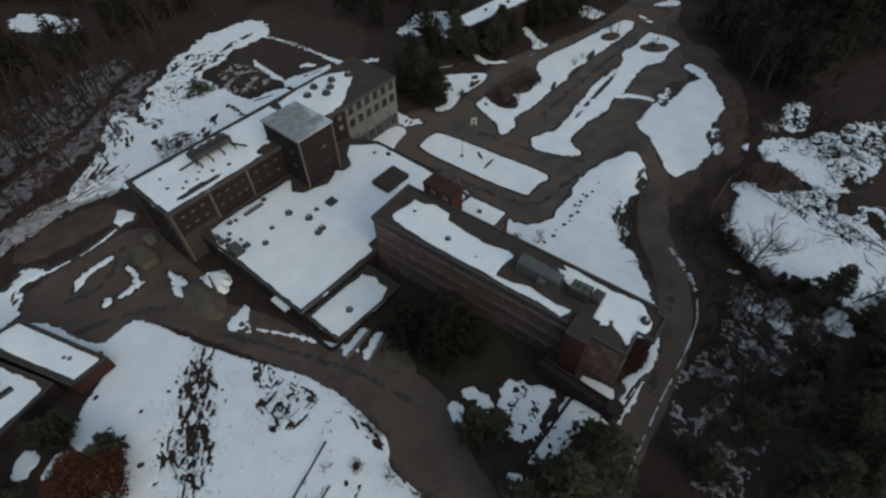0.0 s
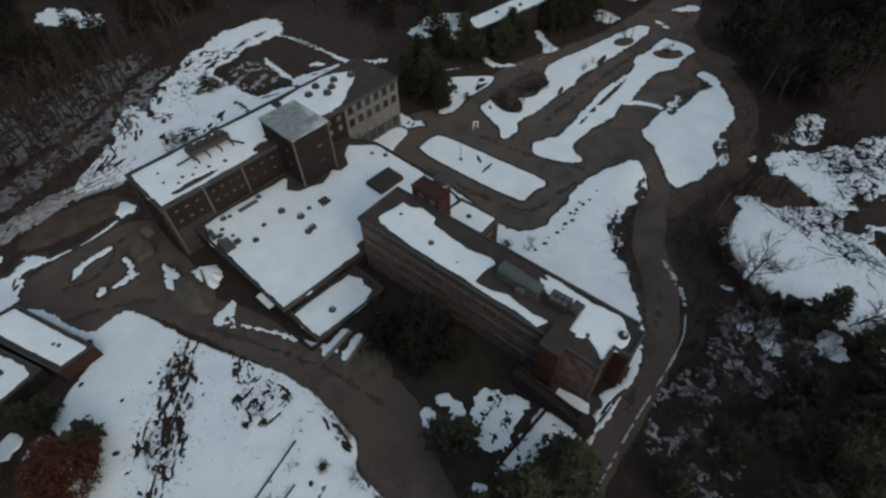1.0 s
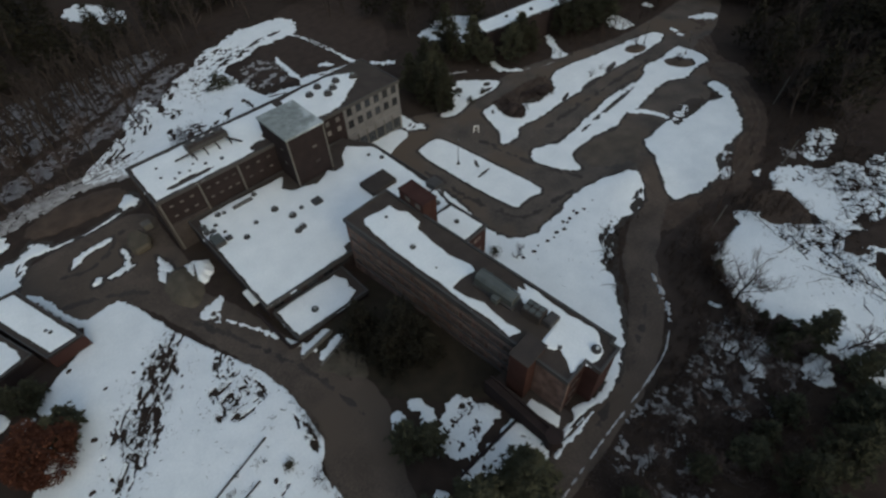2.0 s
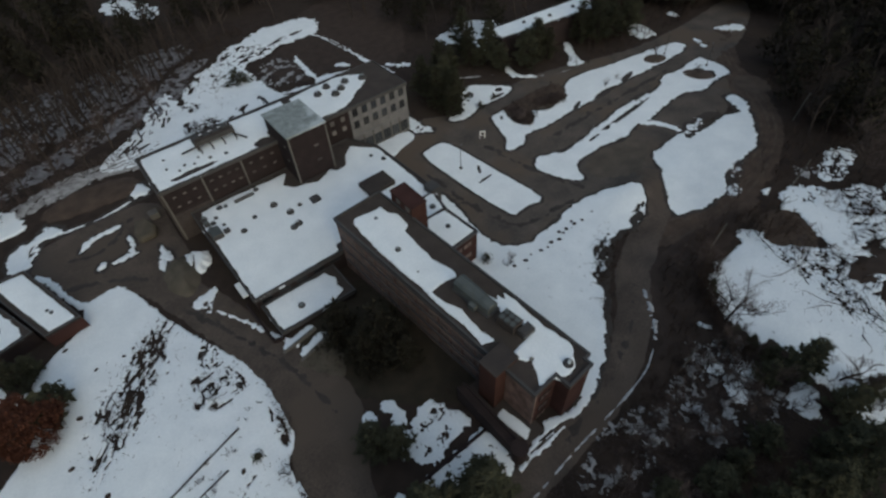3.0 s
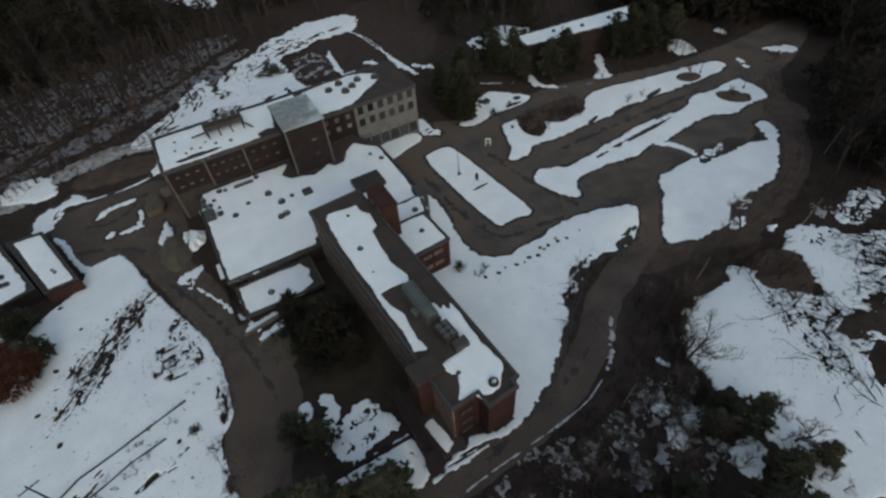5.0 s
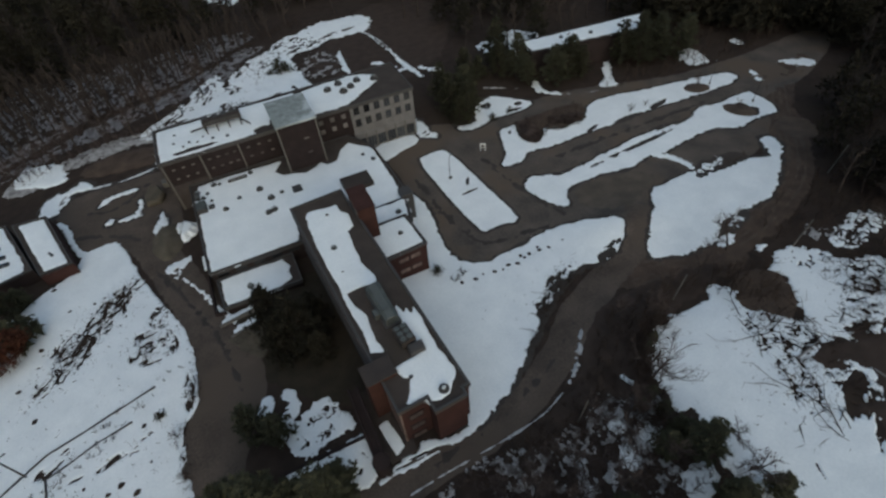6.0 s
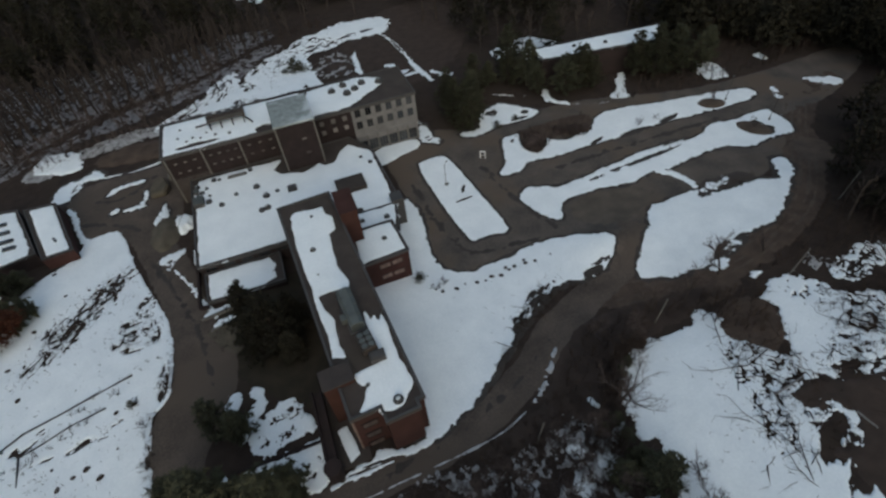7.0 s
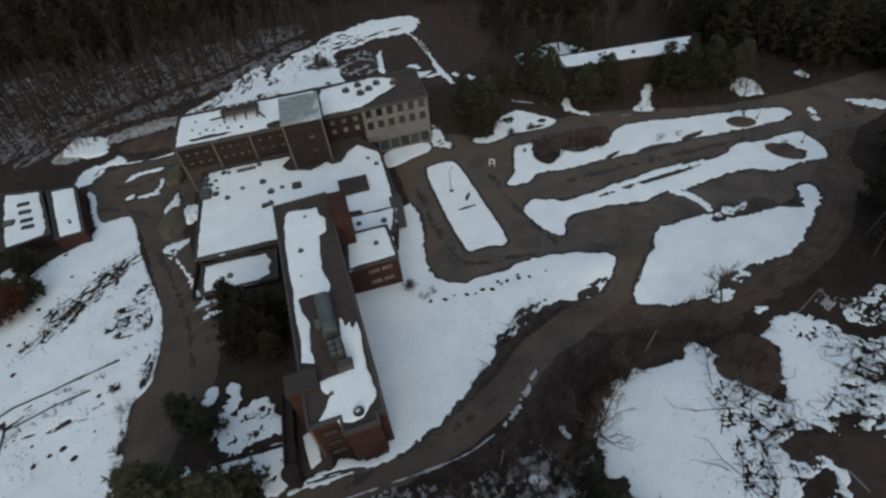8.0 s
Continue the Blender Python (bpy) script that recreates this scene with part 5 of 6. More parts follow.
def merged(pair):
    (a, fa), (b, fb) = pair
    return list(a) + list(b), [tuple(f) for f in fa] + [tuple(i + len(a) for i in f) for f in fb]


def dome_parts(h, r, seed, clumps=1500, size=0.42):
    """A broad rounded crown of dead leaves on a short forked trunk."""
    rnd = random.Random(seed)
    trunk = bare_parts(h * 0.95, r * 0.75, seed, 3, 0.12, (9, 5, 3))
    cv, cf = [], []
    for _ in range(clumps):
        w, up = rnd.uniform(0, 6.283), rnd.uniform(-0.25, 1.0)
        f = rnd.uniform(0.55, 1.0) ** 0.5 * (0.9 + 0.12 * math.sin(3 * w + 5 * up))
        flat = math.sqrt(max(0.0, 1 - up * up))
        q = np.array([r * f * flat * math.cos(w), r * f * flat * math.sin(w), h * 0.38 + h * 0.62 * f * up])
        for _ in range(9):
            d = np.array([rnd.gauss(0, 1), rnd.gauss(0, 1), rnd.gauss(0.3, 0.8)])
            d /= np.linalg.norm(d)
            e = np.cross(d, (rnd.random(), rnd.random(), 1))
            e /= np.linalg.norm(e) + 1e-9
            a = q + np.array([rnd.gauss(0, 0.3), rnd.gauss(0, 0.3), rnd.gauss(0, 0.25)])
            b0, k = len(cv), size * rnd.uniform(0.6, 1.3)
            cv += [a - e * k * 0.35, a + e * k * 0.35, a + d * k]
            cf.append((b0, b0 + 1, b0 + 2))
    return merged(trunk), (cv, cf)


rust = tree("oak_tree", "broad oak still holding rust-brown dead leaves", "tree", "", *dome_parts(10, 6.0, 6), M_BARK, M_LEAF)
rust.matrix_basis = stand(rust, -38.0, -34.2)

BARE = "leafless grey tree with fine spreading twigs"
bare_kinds = [tree("bare_tree", BARE, "tree", "bare trees", *bare_parts(h, r, s, 5, 0.2, (9, 6, 5, 3)), M_BARK, M_SCRUB, "crown") for h, r, s in ((11, 6.0, 1), (15, 4.5, 2), (11, 4.2, 3))]
for ob, (x, y) in zip(bare_kinds, [(69.5, -97.4), (-20, 52), (106, -80)]):
    ob.matrix_basis = stand(ob, x, y)
plant(bare_kinds, [(153.8, -39.4, 2, 0.4), (57, -98, 2, 0.6), (64.5, -98.5, 2, 0.6), (50, -104.5, 2, 0.75), (54, -111, 2, 0.9), (46, -107, 2, 0.7), (62, -109, 1, 0.6), (40, -106, 2, 0.8), (35, -110, 1, 0.6), (26, -106, 2, 0.7), (42, -99.5, 2, 0.5), (71, -116, 2, 0.9), (73, -112, 2, 0.6)], 4)
plant(bare_kinds, [(61, -101, 2, 0.7), (55.5, -101.5, 2, 0.6), (59, -105, 2, 0.8), (47, -102, 2, 0.6), (38, -101.5, 2, 0.55), (29, -103, 2, 0.6), (154, -24, 2, 0.5), (100, -17, 2, 0.4), (118, -79, 2, 0.6), (126, -75, 2, 0.5), (96, -82, 2, 0.8), (140, -90), (132, -95, 2), (138, -104), (88, -82, 2, 0.7), (78, -87, 2, 0.8), (74, -82, 2, 0.7)], 24)
plant(bare_kinds, [(97, -97, 2, 0.5), (-36, 40), (-28, 46), (-44, 38), (-12, 46, 2), (-4, 52), (4, 50, 2), (12, 60), (-50, 44), (-20, 47, 2, 0.8), (-32, 44.6, 2, 0.8), (-40, 43.4, 2, 0.7)], 14)

shrub_kinds = [tree("shrub", "low leafless brown shrub in the snow", "shrub", "shrubs", *bare_parts(2.6, 1.6, 20 + s, 4, 0.05, (9, 5, 4, 3)), M_BARK, M_TWIG, "crown") for s in range(2)]
for ob, (x, y) in zip(shrub_kinds, [(50.6, -58.4), (53, -57.6)]):
    ob.matrix_basis = stand(ob, x, y)
evergreen_shrub = tree("yew_bush", "dense dark green evergreen bush by the wall", "shrub", "yew bushes", *pine_parts(2.4, 1.5, 31, 0.32, 6, 0.42, 0.05), M_BARK, M_NEEDLE)
evergreen_shrub.matrix_basis = stand(evergreen_shrub, 48.6, -54.0)
plant([evergreen_shrub], [(39.6, 61, 0, 2.1), (42, 60, 0, 1.4), (36, 60.5, 0, 0.8), (-10, -63.3, 0, 0.7), (90, -6, 0, 0.9), (96.5, -5, 0, 0.8)], 5)
plant(shrub_kinds, [(100, -20), (96, -16), (104, -21), (110, -21), (127, -24), (133, -24), (-4, -60), (-4.4, -62.5), (-7.5, -69), (-7, -77), (13, -46), (98, -14)], 6)


# ---- woods: too many trees to count ----
def scatter(poly, n, seed, gap=2.5):
    rnd = np.random.RandomState(seed)
    p = np.array(poly, float)
    lo, hi = p.min(0), p.max(0)
    pts = []
    tries = lo + rnd.rand(n * 30, 2) * (hi - lo)
    ok = inside_by(tries[:, 0], tries[:, 1], p) > 0
    for q in tries[ok]:
        if all((q[0] - a) ** 2 + (q[1] - b) ** 2 > gap * gap for a, b in pts[-400:]):
            pts.append(tuple(q))
        if len(pts) >= n:
            break
    return pts


def outside(pts, x0, y0, x1, y1):
    return [p for p in pts if not (x0 < p[0] < x1 and y0 < p[1] < y1)]


def joined(name, label, kinds, spots, mat, seed, big=(0.8, 1.25), kind="stuff", category="woods", lift=0.0):
    """Many copies of the given vertex and face lists as one mesh on the ground."""
    rnd = np.random.RandomState(seed)
    kinds = [(np.array(v), np.array([f if len(f) == 4 else (*f, f[2]) for f in fs])) for v, fs in kinds]
    vs, fs, n = [], [], 0
    for x, y in spots:
        v, f = kinds[rnd.randint(len(kinds))]
        a, s = rnd.rand() * 6.283, rnd.uniform(*big)
        c, d = math.cos(a) * s, math.sin(a) * s
        w = np.stack([v[:, 0] * c - v[:, 1] * d + x, v[:, 0] * d + v[:, 1] * c + y, v[:, 2] * s + float(terrain(x, y)) + lift], -1)
        vs.append(w)
        fs.append(f + n)
        n += len(v)
    vs, fs = np.concatenate(vs), np.concatenate(fs)
    me = bpy.data.meshes.new(name)
    me.from_pydata(vs.tolist(), [], [tuple(q) if q[2] != q[3] else tuple(q[:3]) for q in fs.tolist()])
    me.materials.append(mat)
    return tagged(new(name, me), label, category, kind=kind)


far_bare = [merged(bare_parts(h, r, s, 4, 0.35, (7, 4, 3, 1))) for h, r, s in ((14, 3.6, 41), (16, 3.8, 42), (12, 3.4, 43))]
far_pine = [pine_parts(h, r, s, 1.3, 3, 1.4, 0.15)[1] for h, r, s in ((14, 4.4, 51), (16, 4.6, 52), (11, 4.0, 53))]
WEST = [(-120, 50), (-45, 52), (-10, 62), (5, 68), (25, 80), (52, 95), (84, 100), (80, 130), (20, 165), (-60, 165), (-130, 140)]
WEST_BACK = [(-140, 92), (-66, 98), (-46, 88), (-30, 95), (-11, 97), (6, 106), (30, 108), (56, 118), (84, 112), (110, 190), (-20, 240), (-180, 200)]
NORTH = [(92, 96), (96, 66), (100, 40), (112, 26), (168, 22), (186, 4), (240, -8), (300, 60), (210, 150), (110, 190)]
EAST = [(168, -52), (152, -66), (137, -79), (140, -86), (160, -94), (200, -110), (290, -110), (300, 40), (240, -6), (215, -14), (205, -44)]
pole_trees = [merged(bare_parts(h, r, s, 3, 0.4, (9, 5, 3))) for h, r, s in ((13, 2.2, 44), (15, 2.0, 45), (11, 2.4, 46), (9, 1.8, 47))]
EDGE = [(-100, 36), (-75, 40), (-55, 46), (-34, 58), (-18, 66), (0, 70), (11, 76), (24, 88), (40, 97), (30, 108), (6, 104), (-11, 98), (-30, 98), (-60, 100), (-100, 92)]
joined("bare_woods", "slender leafless trees over thin snow at the wood's edge", pole_trees, scatter(EDGE, 400, 11, 1.9), M_BARK, 11, (0.75, 1.2))
joined("bare_woods", "leafless grey-brown woods on the slope", far_bare, outside(scatter(WEST, 240, 1, 2.5), 14, 124, 42, 170), M_BARK, 1)
# Distant pines wear the darkened needle colour in place of shade.
joined("pine_woods", "dense dark evergreen woods", far_pine, outside(scatter(WEST_BACK, 290, 2, 4.0), 14, 124, 42, 170), M_NEEDLE_SHADED, 2)
joined("bare_woods", "leafless grey-brown woods behind the rear building", far_bare, scatter(NORTH, 220, 3), M_BARK, 3)
joined("pine_woods", "dense dark evergreen woods", far_pine, scatter(NORTH, 150, 4, 4.5), M_NEEDLE_SHADED, 4, (0.95, 1.4))
joined("bare_woods", "leafless grey-brown woods beyond the track", far_bare, scatter(EAST, 320, 5, 2.6), M_BARK, 5)
joined("pine_woods", "dense dark evergreen woods", far_pine, scatter(EAST, 110, 6, 4.5), M_NEEDLE_SHADED, 6, (0.95, 1.4))

FAR_EAST = [(165, 22), (170, 13), (183, 8), (188, -4), (199, -14), (211, -34), (252, -10), (236, 4), (210, 22), (184, 39)]
joined("pine_woods", "dense dark evergreen woods beyond the car park", far_pine, scatter(FAR_EAST, 70, 7, 4.0), M_NEEDLE_SHADED, 7, (0.95, 1.4))

# ---- brush: dead stems and twigs that stick out of the snow ----
low_brush = [merged(bare_parts(h, r, s, 3, 0.02, (7, 4, 3))) for h, r, s in ((1.2, 0.9, 61), (1.6, 0.8, 62), (0.9, 1.1, 63))]
tall_brush = [merged(bare_parts(h, r, s, 4, 0.02, (6, 4, 2, 1))) for h, r, s in ((3.2, 1.5, 71), (2.6, 1.7, 72), (4.0, 1.6, 73))]


for n, (cx, cy, ra, rb, deg, count) in enumerate([(-21.5, -35, 15, 3.6, 53, 110), (-10.5, -45.5, 5, 4, 60, 30), (-21, -64, 20, 2.2, 35, 60), (68, -71, 9, 2.4, 38, 50), (97, -109, 11, 6, 60, 110), (116, -101, 11, 5, 30, 90), (124, -98, 12, 7, 0, 90), (128, -113, 14, 9, 20, 110), (18, -76, 4, 2, 20, 10), (131, -56, 7, 2, 0, 22)]):
    joined("brush", "dead brown stems and fallen twigs in the snow", low_brush, scatter(oval(cx, cy, ra, rb, deg), count, 80 + n, 0.3), M_TWIG, n, (0.5, 1.1), category="brush", lift=-0.1)
THICKET = [(58, -93), (66, -86), (74, -80.5), (88, -80), (104, -83), (110, -88), (104, -97), (95, -92), (92, -84), (80, -86.5), (68, -96), (62, -100), (45, -98.5), (30, -99)]
joined("thicket", "dark brown leafless thicket beside the track", tall_brush, scatter(THICKET, 150, 90, 1.2), M_TWIG, 20, (0.7, 1.2), category="thicket")
joined("thicket", "dark brown leafless thicket in the scrub", tall_brush, scatter([(20, -100), (62, -99), (70, -106), (70, -126), (20, -126)], 260, 91, 1.1), M_SCRUB, 21, (0.7, 1.2), category="thicket")
joined("thicket", "dark brown leafless thicket at the wood's edge", tall_brush, scatter([(-90, 26), (-55, 36), (-44, 44), (-34, 51), (-18, 60), (0, 64), (11, 69), (22, 80), (44, 92), (60, 95), (54, 100), (36, 93), (18, 84), (4, 74), (-18, 68), (-34, 59), (-55, 45), (-90, 34)], 250, 92, 1.0), M_TWIG, 22, (0.6, 1.1), category="thicket")
joined("thicket", "dark brown leafless thicket beyond the track", tall_brush, scatter([(112, -82), (132, -78), (150, -68), (165, -55), (180, -60), (150, -90), (128, -86)], 180, 93, 1.4), M_TWIG, 23, (0.6, 1.2), category="thicket")

joined("thicket", "dark brown leafless thicket beside the far road", tall_brush, scatter([(118, -8), (135, -12), (150, -13), (180, -15.5), (212, -12), (200, 2), (184, 6), (165, 14), (160, -2), (138, -3)], 130, 94, 1.4), M_TWIG, 24, (0.8, 1.5), category="thicket")

# ---- more ground ----
surface("rear_lot", [(49, 63), (60, 72), (74, 78), (80, 96), (104, 100), (114, 76), (98, 42), (78, 30), (72, 34), (66, 44), (52, 48)], M_LEAVES, "brown muddy lot behind the main block", 0.05, 1.0, seed=3)
snow("hill_snow", [(47, 50), (54, 48), (60, 50), (61, 60), (58, 68), (51, 66), (47.5, 60)], "thin grey slush on the rear lot", M_SLUSH, rag=1.2, cell=0.3, seed=6, thick=0.1, holes=((54, 58, 40, 40, 20, 5, 1.2, 0.3), (54, 58, 40, 40, 70, 5, 3.0, 0.3)))
snow("kerb_snow", ribbon([(63.0, 63.7), (61.6, 57.1), (61.0, 47.3), (60.9, 40)], [1.6, 1.8, 1.4, 1.4]), "line of snow on the rear lot", rag=0.6, cell=0.34, seed=2)
snow("kerb_snow", ribbon([(41.5, 59), (42, 50), (44.4, 41)], 1.8), "line of snow on the slope", rag=0.6, cell=0.34, seed=4)
snow("kerb_snow", oval(72.6, 46.6, 3.2, 1.4, -40), "scrap of snow on the rear lot", rag=0.6, cell=0.3, seed=4)
snow("planter_snow", [(2.6, -45.4), (9.6, -44.3), (9.8, -45.5), (3.0, -46.8)], "strip of snow on the entrance terrace", rag=0.2, cell=0.3, seed=1, thick=0.25)
snow("planter_snow", [(4.4, -48.8), (10.4, -47.0), (10.9, -48.4), (5.2, -50.4)], "strip of snow on the entrance terrace", rag=0.2, cell=0.3, seed=2, thick=0.25)

# ---- roof equipment ----
def roof_vent(x, y, z, r=0.55, h=0.8):
    ob = thing("roof_vent", "round dark metal roof vent in the snow", "roof vent", "roof vents", at=pose(x, y, z))
    part("curb", tube(bmesh.new(), (0, 0, -0.05), (0, 0, 0.32), r * 1.45, r * 1.3, 12), M_COPING, ob)
    bm = tube(bmesh.new(), (0, 0, 0.3), (0, 0, h * 0.7), r * 0.6, r * 0.6, 10)
    part("stack", bm, M_STEEL, ob)
    bm = bmesh.new()
    bmesh.ops.create_uvsphere(bm, u_segments=12, v_segments=6, radius=r, matrix=Matrix.LocRotScale((0, 0, h * 0.7), None, (1, 1, 0.5)))
    part("cowl", bm, M_COPING, ob, "dark dome-shaped cowl")
    bm = bmesh.new()
    bmesh.ops.create_uvsphere(bm, u_segments=10, v_segments=5, radius=r * 0.72, matrix=Matrix.LocRotScale((0.1 * r, 0.12 * r, h * 0.7 + 0.26 * r), None, (1, 0.8, 0.45)))
    part("snow_cap", bm, M_FROST, ob, "small cap of old snow")
    return ob


vent = roof_vent(10.1, -14.5, FZ + 0.02)
def vents(z, spots):
    for x, y, f in spots:
        copy = copy_thing(vent, Matrix())
        copy.matrix_basis = Matrix.LocRotScale((x, y, z + 0.02), Euler((0, 0, x)), (f,) * 3)


vents(FZ, [(13.9, -11.9, 0.8), (19.2, -11.2, 1.2), (21.1, -16.0, 1.25), (24.0, -15.2, 0.8), (19.4, -21.1, 1.15), (20.8, -20.7, 1.2), (4.4, -4.6, 1.1), (5.6, -7.4, 0.9), (4.6, -8.6, 0.8), (6.8, -6.0, 0.7), (7.4, -9.4, 0.6), (8.8, -3.2, 1.0), (10.2, -3.6, 0.7), (18.4, -3.0, 0.9), (49.0, -14.2, 0.9), (47.2, -11, 0.7)])
vents(AZ, [(46, 10.9, 1.5), (49.7, 12.7, 1.5), (49.8, 7.8, 1.6), (52.4, 9.3, 1.5), (55, 11.6, 1.5), (59.8, 10, 1.6), (4, 11, 0.5), (3.4, 7, 0.5), (7.2, 5.6, 0.55), (9.2, 4.6, 0.5), (13, 4.4, 0.6), (16.6, 3.4, 0.7), (5.6, 4.4, 0.5), (10.8, 6.4, 0.45)])
vents(WZ, [(29, -50.1, 0.8), (31.4, -83, 0.5), (35.1, -87.3, 1.15), (30.6, -40.2, 0.5), (28.6, -57, 0.4)])
vents(10.0, [(43.8, -46.8, 0.8)])
vents(7.2, [(41, -36.4, 0.9), (46.8, -37.4, 1.0)])
vents(5.5, [(-30, -8.5, 0.6), (-30.6, -7.4, 0.5)])
vents(4.15, [(10.4, -39.9, 1.0)])
vents(9.0, [(136, 9.4, 1.0), (147, 8.6, 1.0), (126, 12, 0.9)])


def curb_box(name, label, x0, y0, x1, y1, z, h, mat):
    ob = thing(name, label, "roof hatch", at=pose((x0 + x1) / 2, (y0 + y1) / 2, z))
    w, d = (x1 - x0) / 2, (y1 - y0) / 2
    part("curb", bevelled(box(-w, -d, -0.05, w, d, h), 0.06), M_COPING, ob)
    part("lid", bevelled(box(-w * 0.92, -d * 0.92, h, w * 0.92, d * 0.92, h + 0.16), 0.05), mat, ob)
    return ob


curb_box("roof_hatch", "square dark roof hatch with a low curb", 26.6, -17.2, 28.9, -15.1, FZ, 0.7, M_COPING)
curb_box("roof_hatch", "grey metal duct box at the roof's corner", 3.6, -13.2, 6.0, -9.8, FZ, 1.3, M_STEEL)
curb_box("duct_box", "small grey duct box by the parapet", 3.7, -7.6, 4.9, -6.2, FZ, 0.9, M_STEEL)
curb_box("duct_box", "small dark duct box by the parapet", 6.4, -12.6, 7.8, -11.4, FZ, 0.6, M_COPING)
curb_box("roof_curb", "long low grey curb on the roof", 12.4, -4.4, 17.4, -3.5, FZ, 0.45, M_CONC)
for k, (x, y) in enumerate(((-44.6, 4), (-43.2, 0.3), (-41.7, -3.6), (-40.6, -6.6))):
    ob = curb_box("roof_light", "small rectangular roof light in the snow", x - 1.5, y - 0.55, x + 1.5, y + 0.55, 5.5, 0.5, M_GLASS)
    ob["group"] = "roof lights"
curb_box("roof_light", "small rectangular roof light in the snow", -47.4, -4.2, -44.8, -2.2, 5.5, 0.6, M_STEEL)

rack = thing("cooling_rack", "dark steel cooling rack on legs on the roof", "roof plant", at=pose(11.6, 6.8, AZ))
part("tray", bevelled(box(0, 2.0, 1.1, 10, 4.9, 2.3)), M_COPING, rack, "dark weathered casing")
part("deck", box(0.4, 2.3, 2.3, 9.6, 4.6, 2.42), M_RUST, rack)
for x in (1.2, 3.6, 6.0, 8.2):
    part("fan_box", bevelled(box(x - 0.7, 2.6, 2.42, x + 0.7, 4.3, 2.9 + 0.25 * math.sin(x))), M_COPING, rack)
for x in (0.3, 9.7):
    part("frame_post", box(x - 0.12, 1.7, 0, x + 0.12, 1.95, 3.1), M_RUST, rack)
part("frame_rail", box(0.3, 1.74, 2.9, 9.7, 1.92, 3.1), M_RUST, rack)
part("snow_strip", bevelled(box(0.6, 4.35, 2.42, 9.2, 4.58, 2.62), 0.05), M_SNOW, rack, "thin strip of snow")
for x in (0.6, 3.4, 6.4, 9.4):
    for y in (0.2, 4.6):
        part("leg", box(x - 0.14, y - 0.14, 0, x + 0.14, y + 0.14, 1.1), M_RUST, rack)
    part("beam", box(x - 0.15, 0.0, 0.85, x + 0.15, 4.9, 1.1), M_RUST, rack)
part("pipe", tube(bmesh.new(), (-3.4, 3.0, 0.5), (0.2, 3.0, 0.7), 0.22, 0.22, 8), M_RUST, rack)
part("pipe", tube(bmesh.new(), (9.8, 2.0, 0.6), (11.4, -1.4, 0.5), 0.22, 0.22, 8), M_RUST, rack)

plant_house = thing("plant_house", "grey metal plant housing with a sloping roof on the wing", "roof plant", at=pose(32.2, -64.4, WZ, 0, 0, -86))
bm = bmesh.new()
prof = [(-1.45, 0), (-1.45, 2.2), (-0.9, 2.75), (0.5, 2.85), (1.25, 2.3), (1.25, 0)]
a, b = [bm.verts.new((0, y, z)) for y, z in prof], [bm.verts.new((8.2, y * 0.86, z * 0.84)) for y, z in prof]
bm.faces.new(a[::-1]), bm.faces.new(b)
for i in range(len(prof)):
    k = (i + 1) % len(prof)
    bm.faces.new((a[i], a[k], b[k], b[i]))
bmesh.ops.recalc_face_normals(bm, faces=bm.faces[:])
part("housing", bevelled(bm, 0.06), M_STEEL, plant_house, "grey sheet metal housing")
for x in (2.0, 4.1, 6.2):
    f = 1 - 0.16 * x / 8.2
    part("seam", box(x - 0.05, -1.3 * f, 2.0, x + 0.05, 1.15 * f, 2.86 * f), M_STEEL, plant_house)
part("skirt", bevelled(box(-0.2, -1.65, 0, 8.5, 1.45, 0.35)), M_COPING, plant_house, "dark base rail")
part("duct", bevelled(box(4.4, -2.3, 0, 5.8, -1.25, 1.3)), M_STEEL, plant_house)
part("door", bevelled(box(-0.06, -0.5, 0.3, 0.04, 0.4, 2.1), 0.02), M_COPING, plant_house)

fans = thing("fan_unit", "dark condenser with six round fans on the roof", "roof plant", at=pose(33.2, -76.0, WZ, 0, 0, -84))
part("casing", bevelled(box(-1.7, -1.3, 0.3, 1.9, 1.3, 1.9)), M_RUST, fans, "dark metal casing")
for i in range(3):
    for j in range(2):
        bm = tube(bmesh.new(), (-1.1 + 1.15 * i, -0.6 + 1.2 * j, 1.9), (-1.1 + 1.15 * i, -0.6 + 1.2 * j, 2.1), 0.5, 0.5, 14)
        part("fan", bm, M_STEEL, fans)
for x in (-1.5, 1.7):
    for y in (-1.1, 1.1):
        part("leg", box(x - 0.1, y - 0.1, 0, x + 0.1, y + 0.1, 0.3), M_RUST, fans)
tank = thing("duct_box", "dark square duct box on the roof", "roof plant", at=pose(34.2, -78.9, WZ))
part("casing", bevelled(box(-1.3, -0.9, 0, 1.3, 0.9, 1.1)), M_COPING, tank)
part("lid", bevelled(box(-1.1, -0.7, 1.1, 1.1, 0.7, 1.3)), M_COPING, tank)

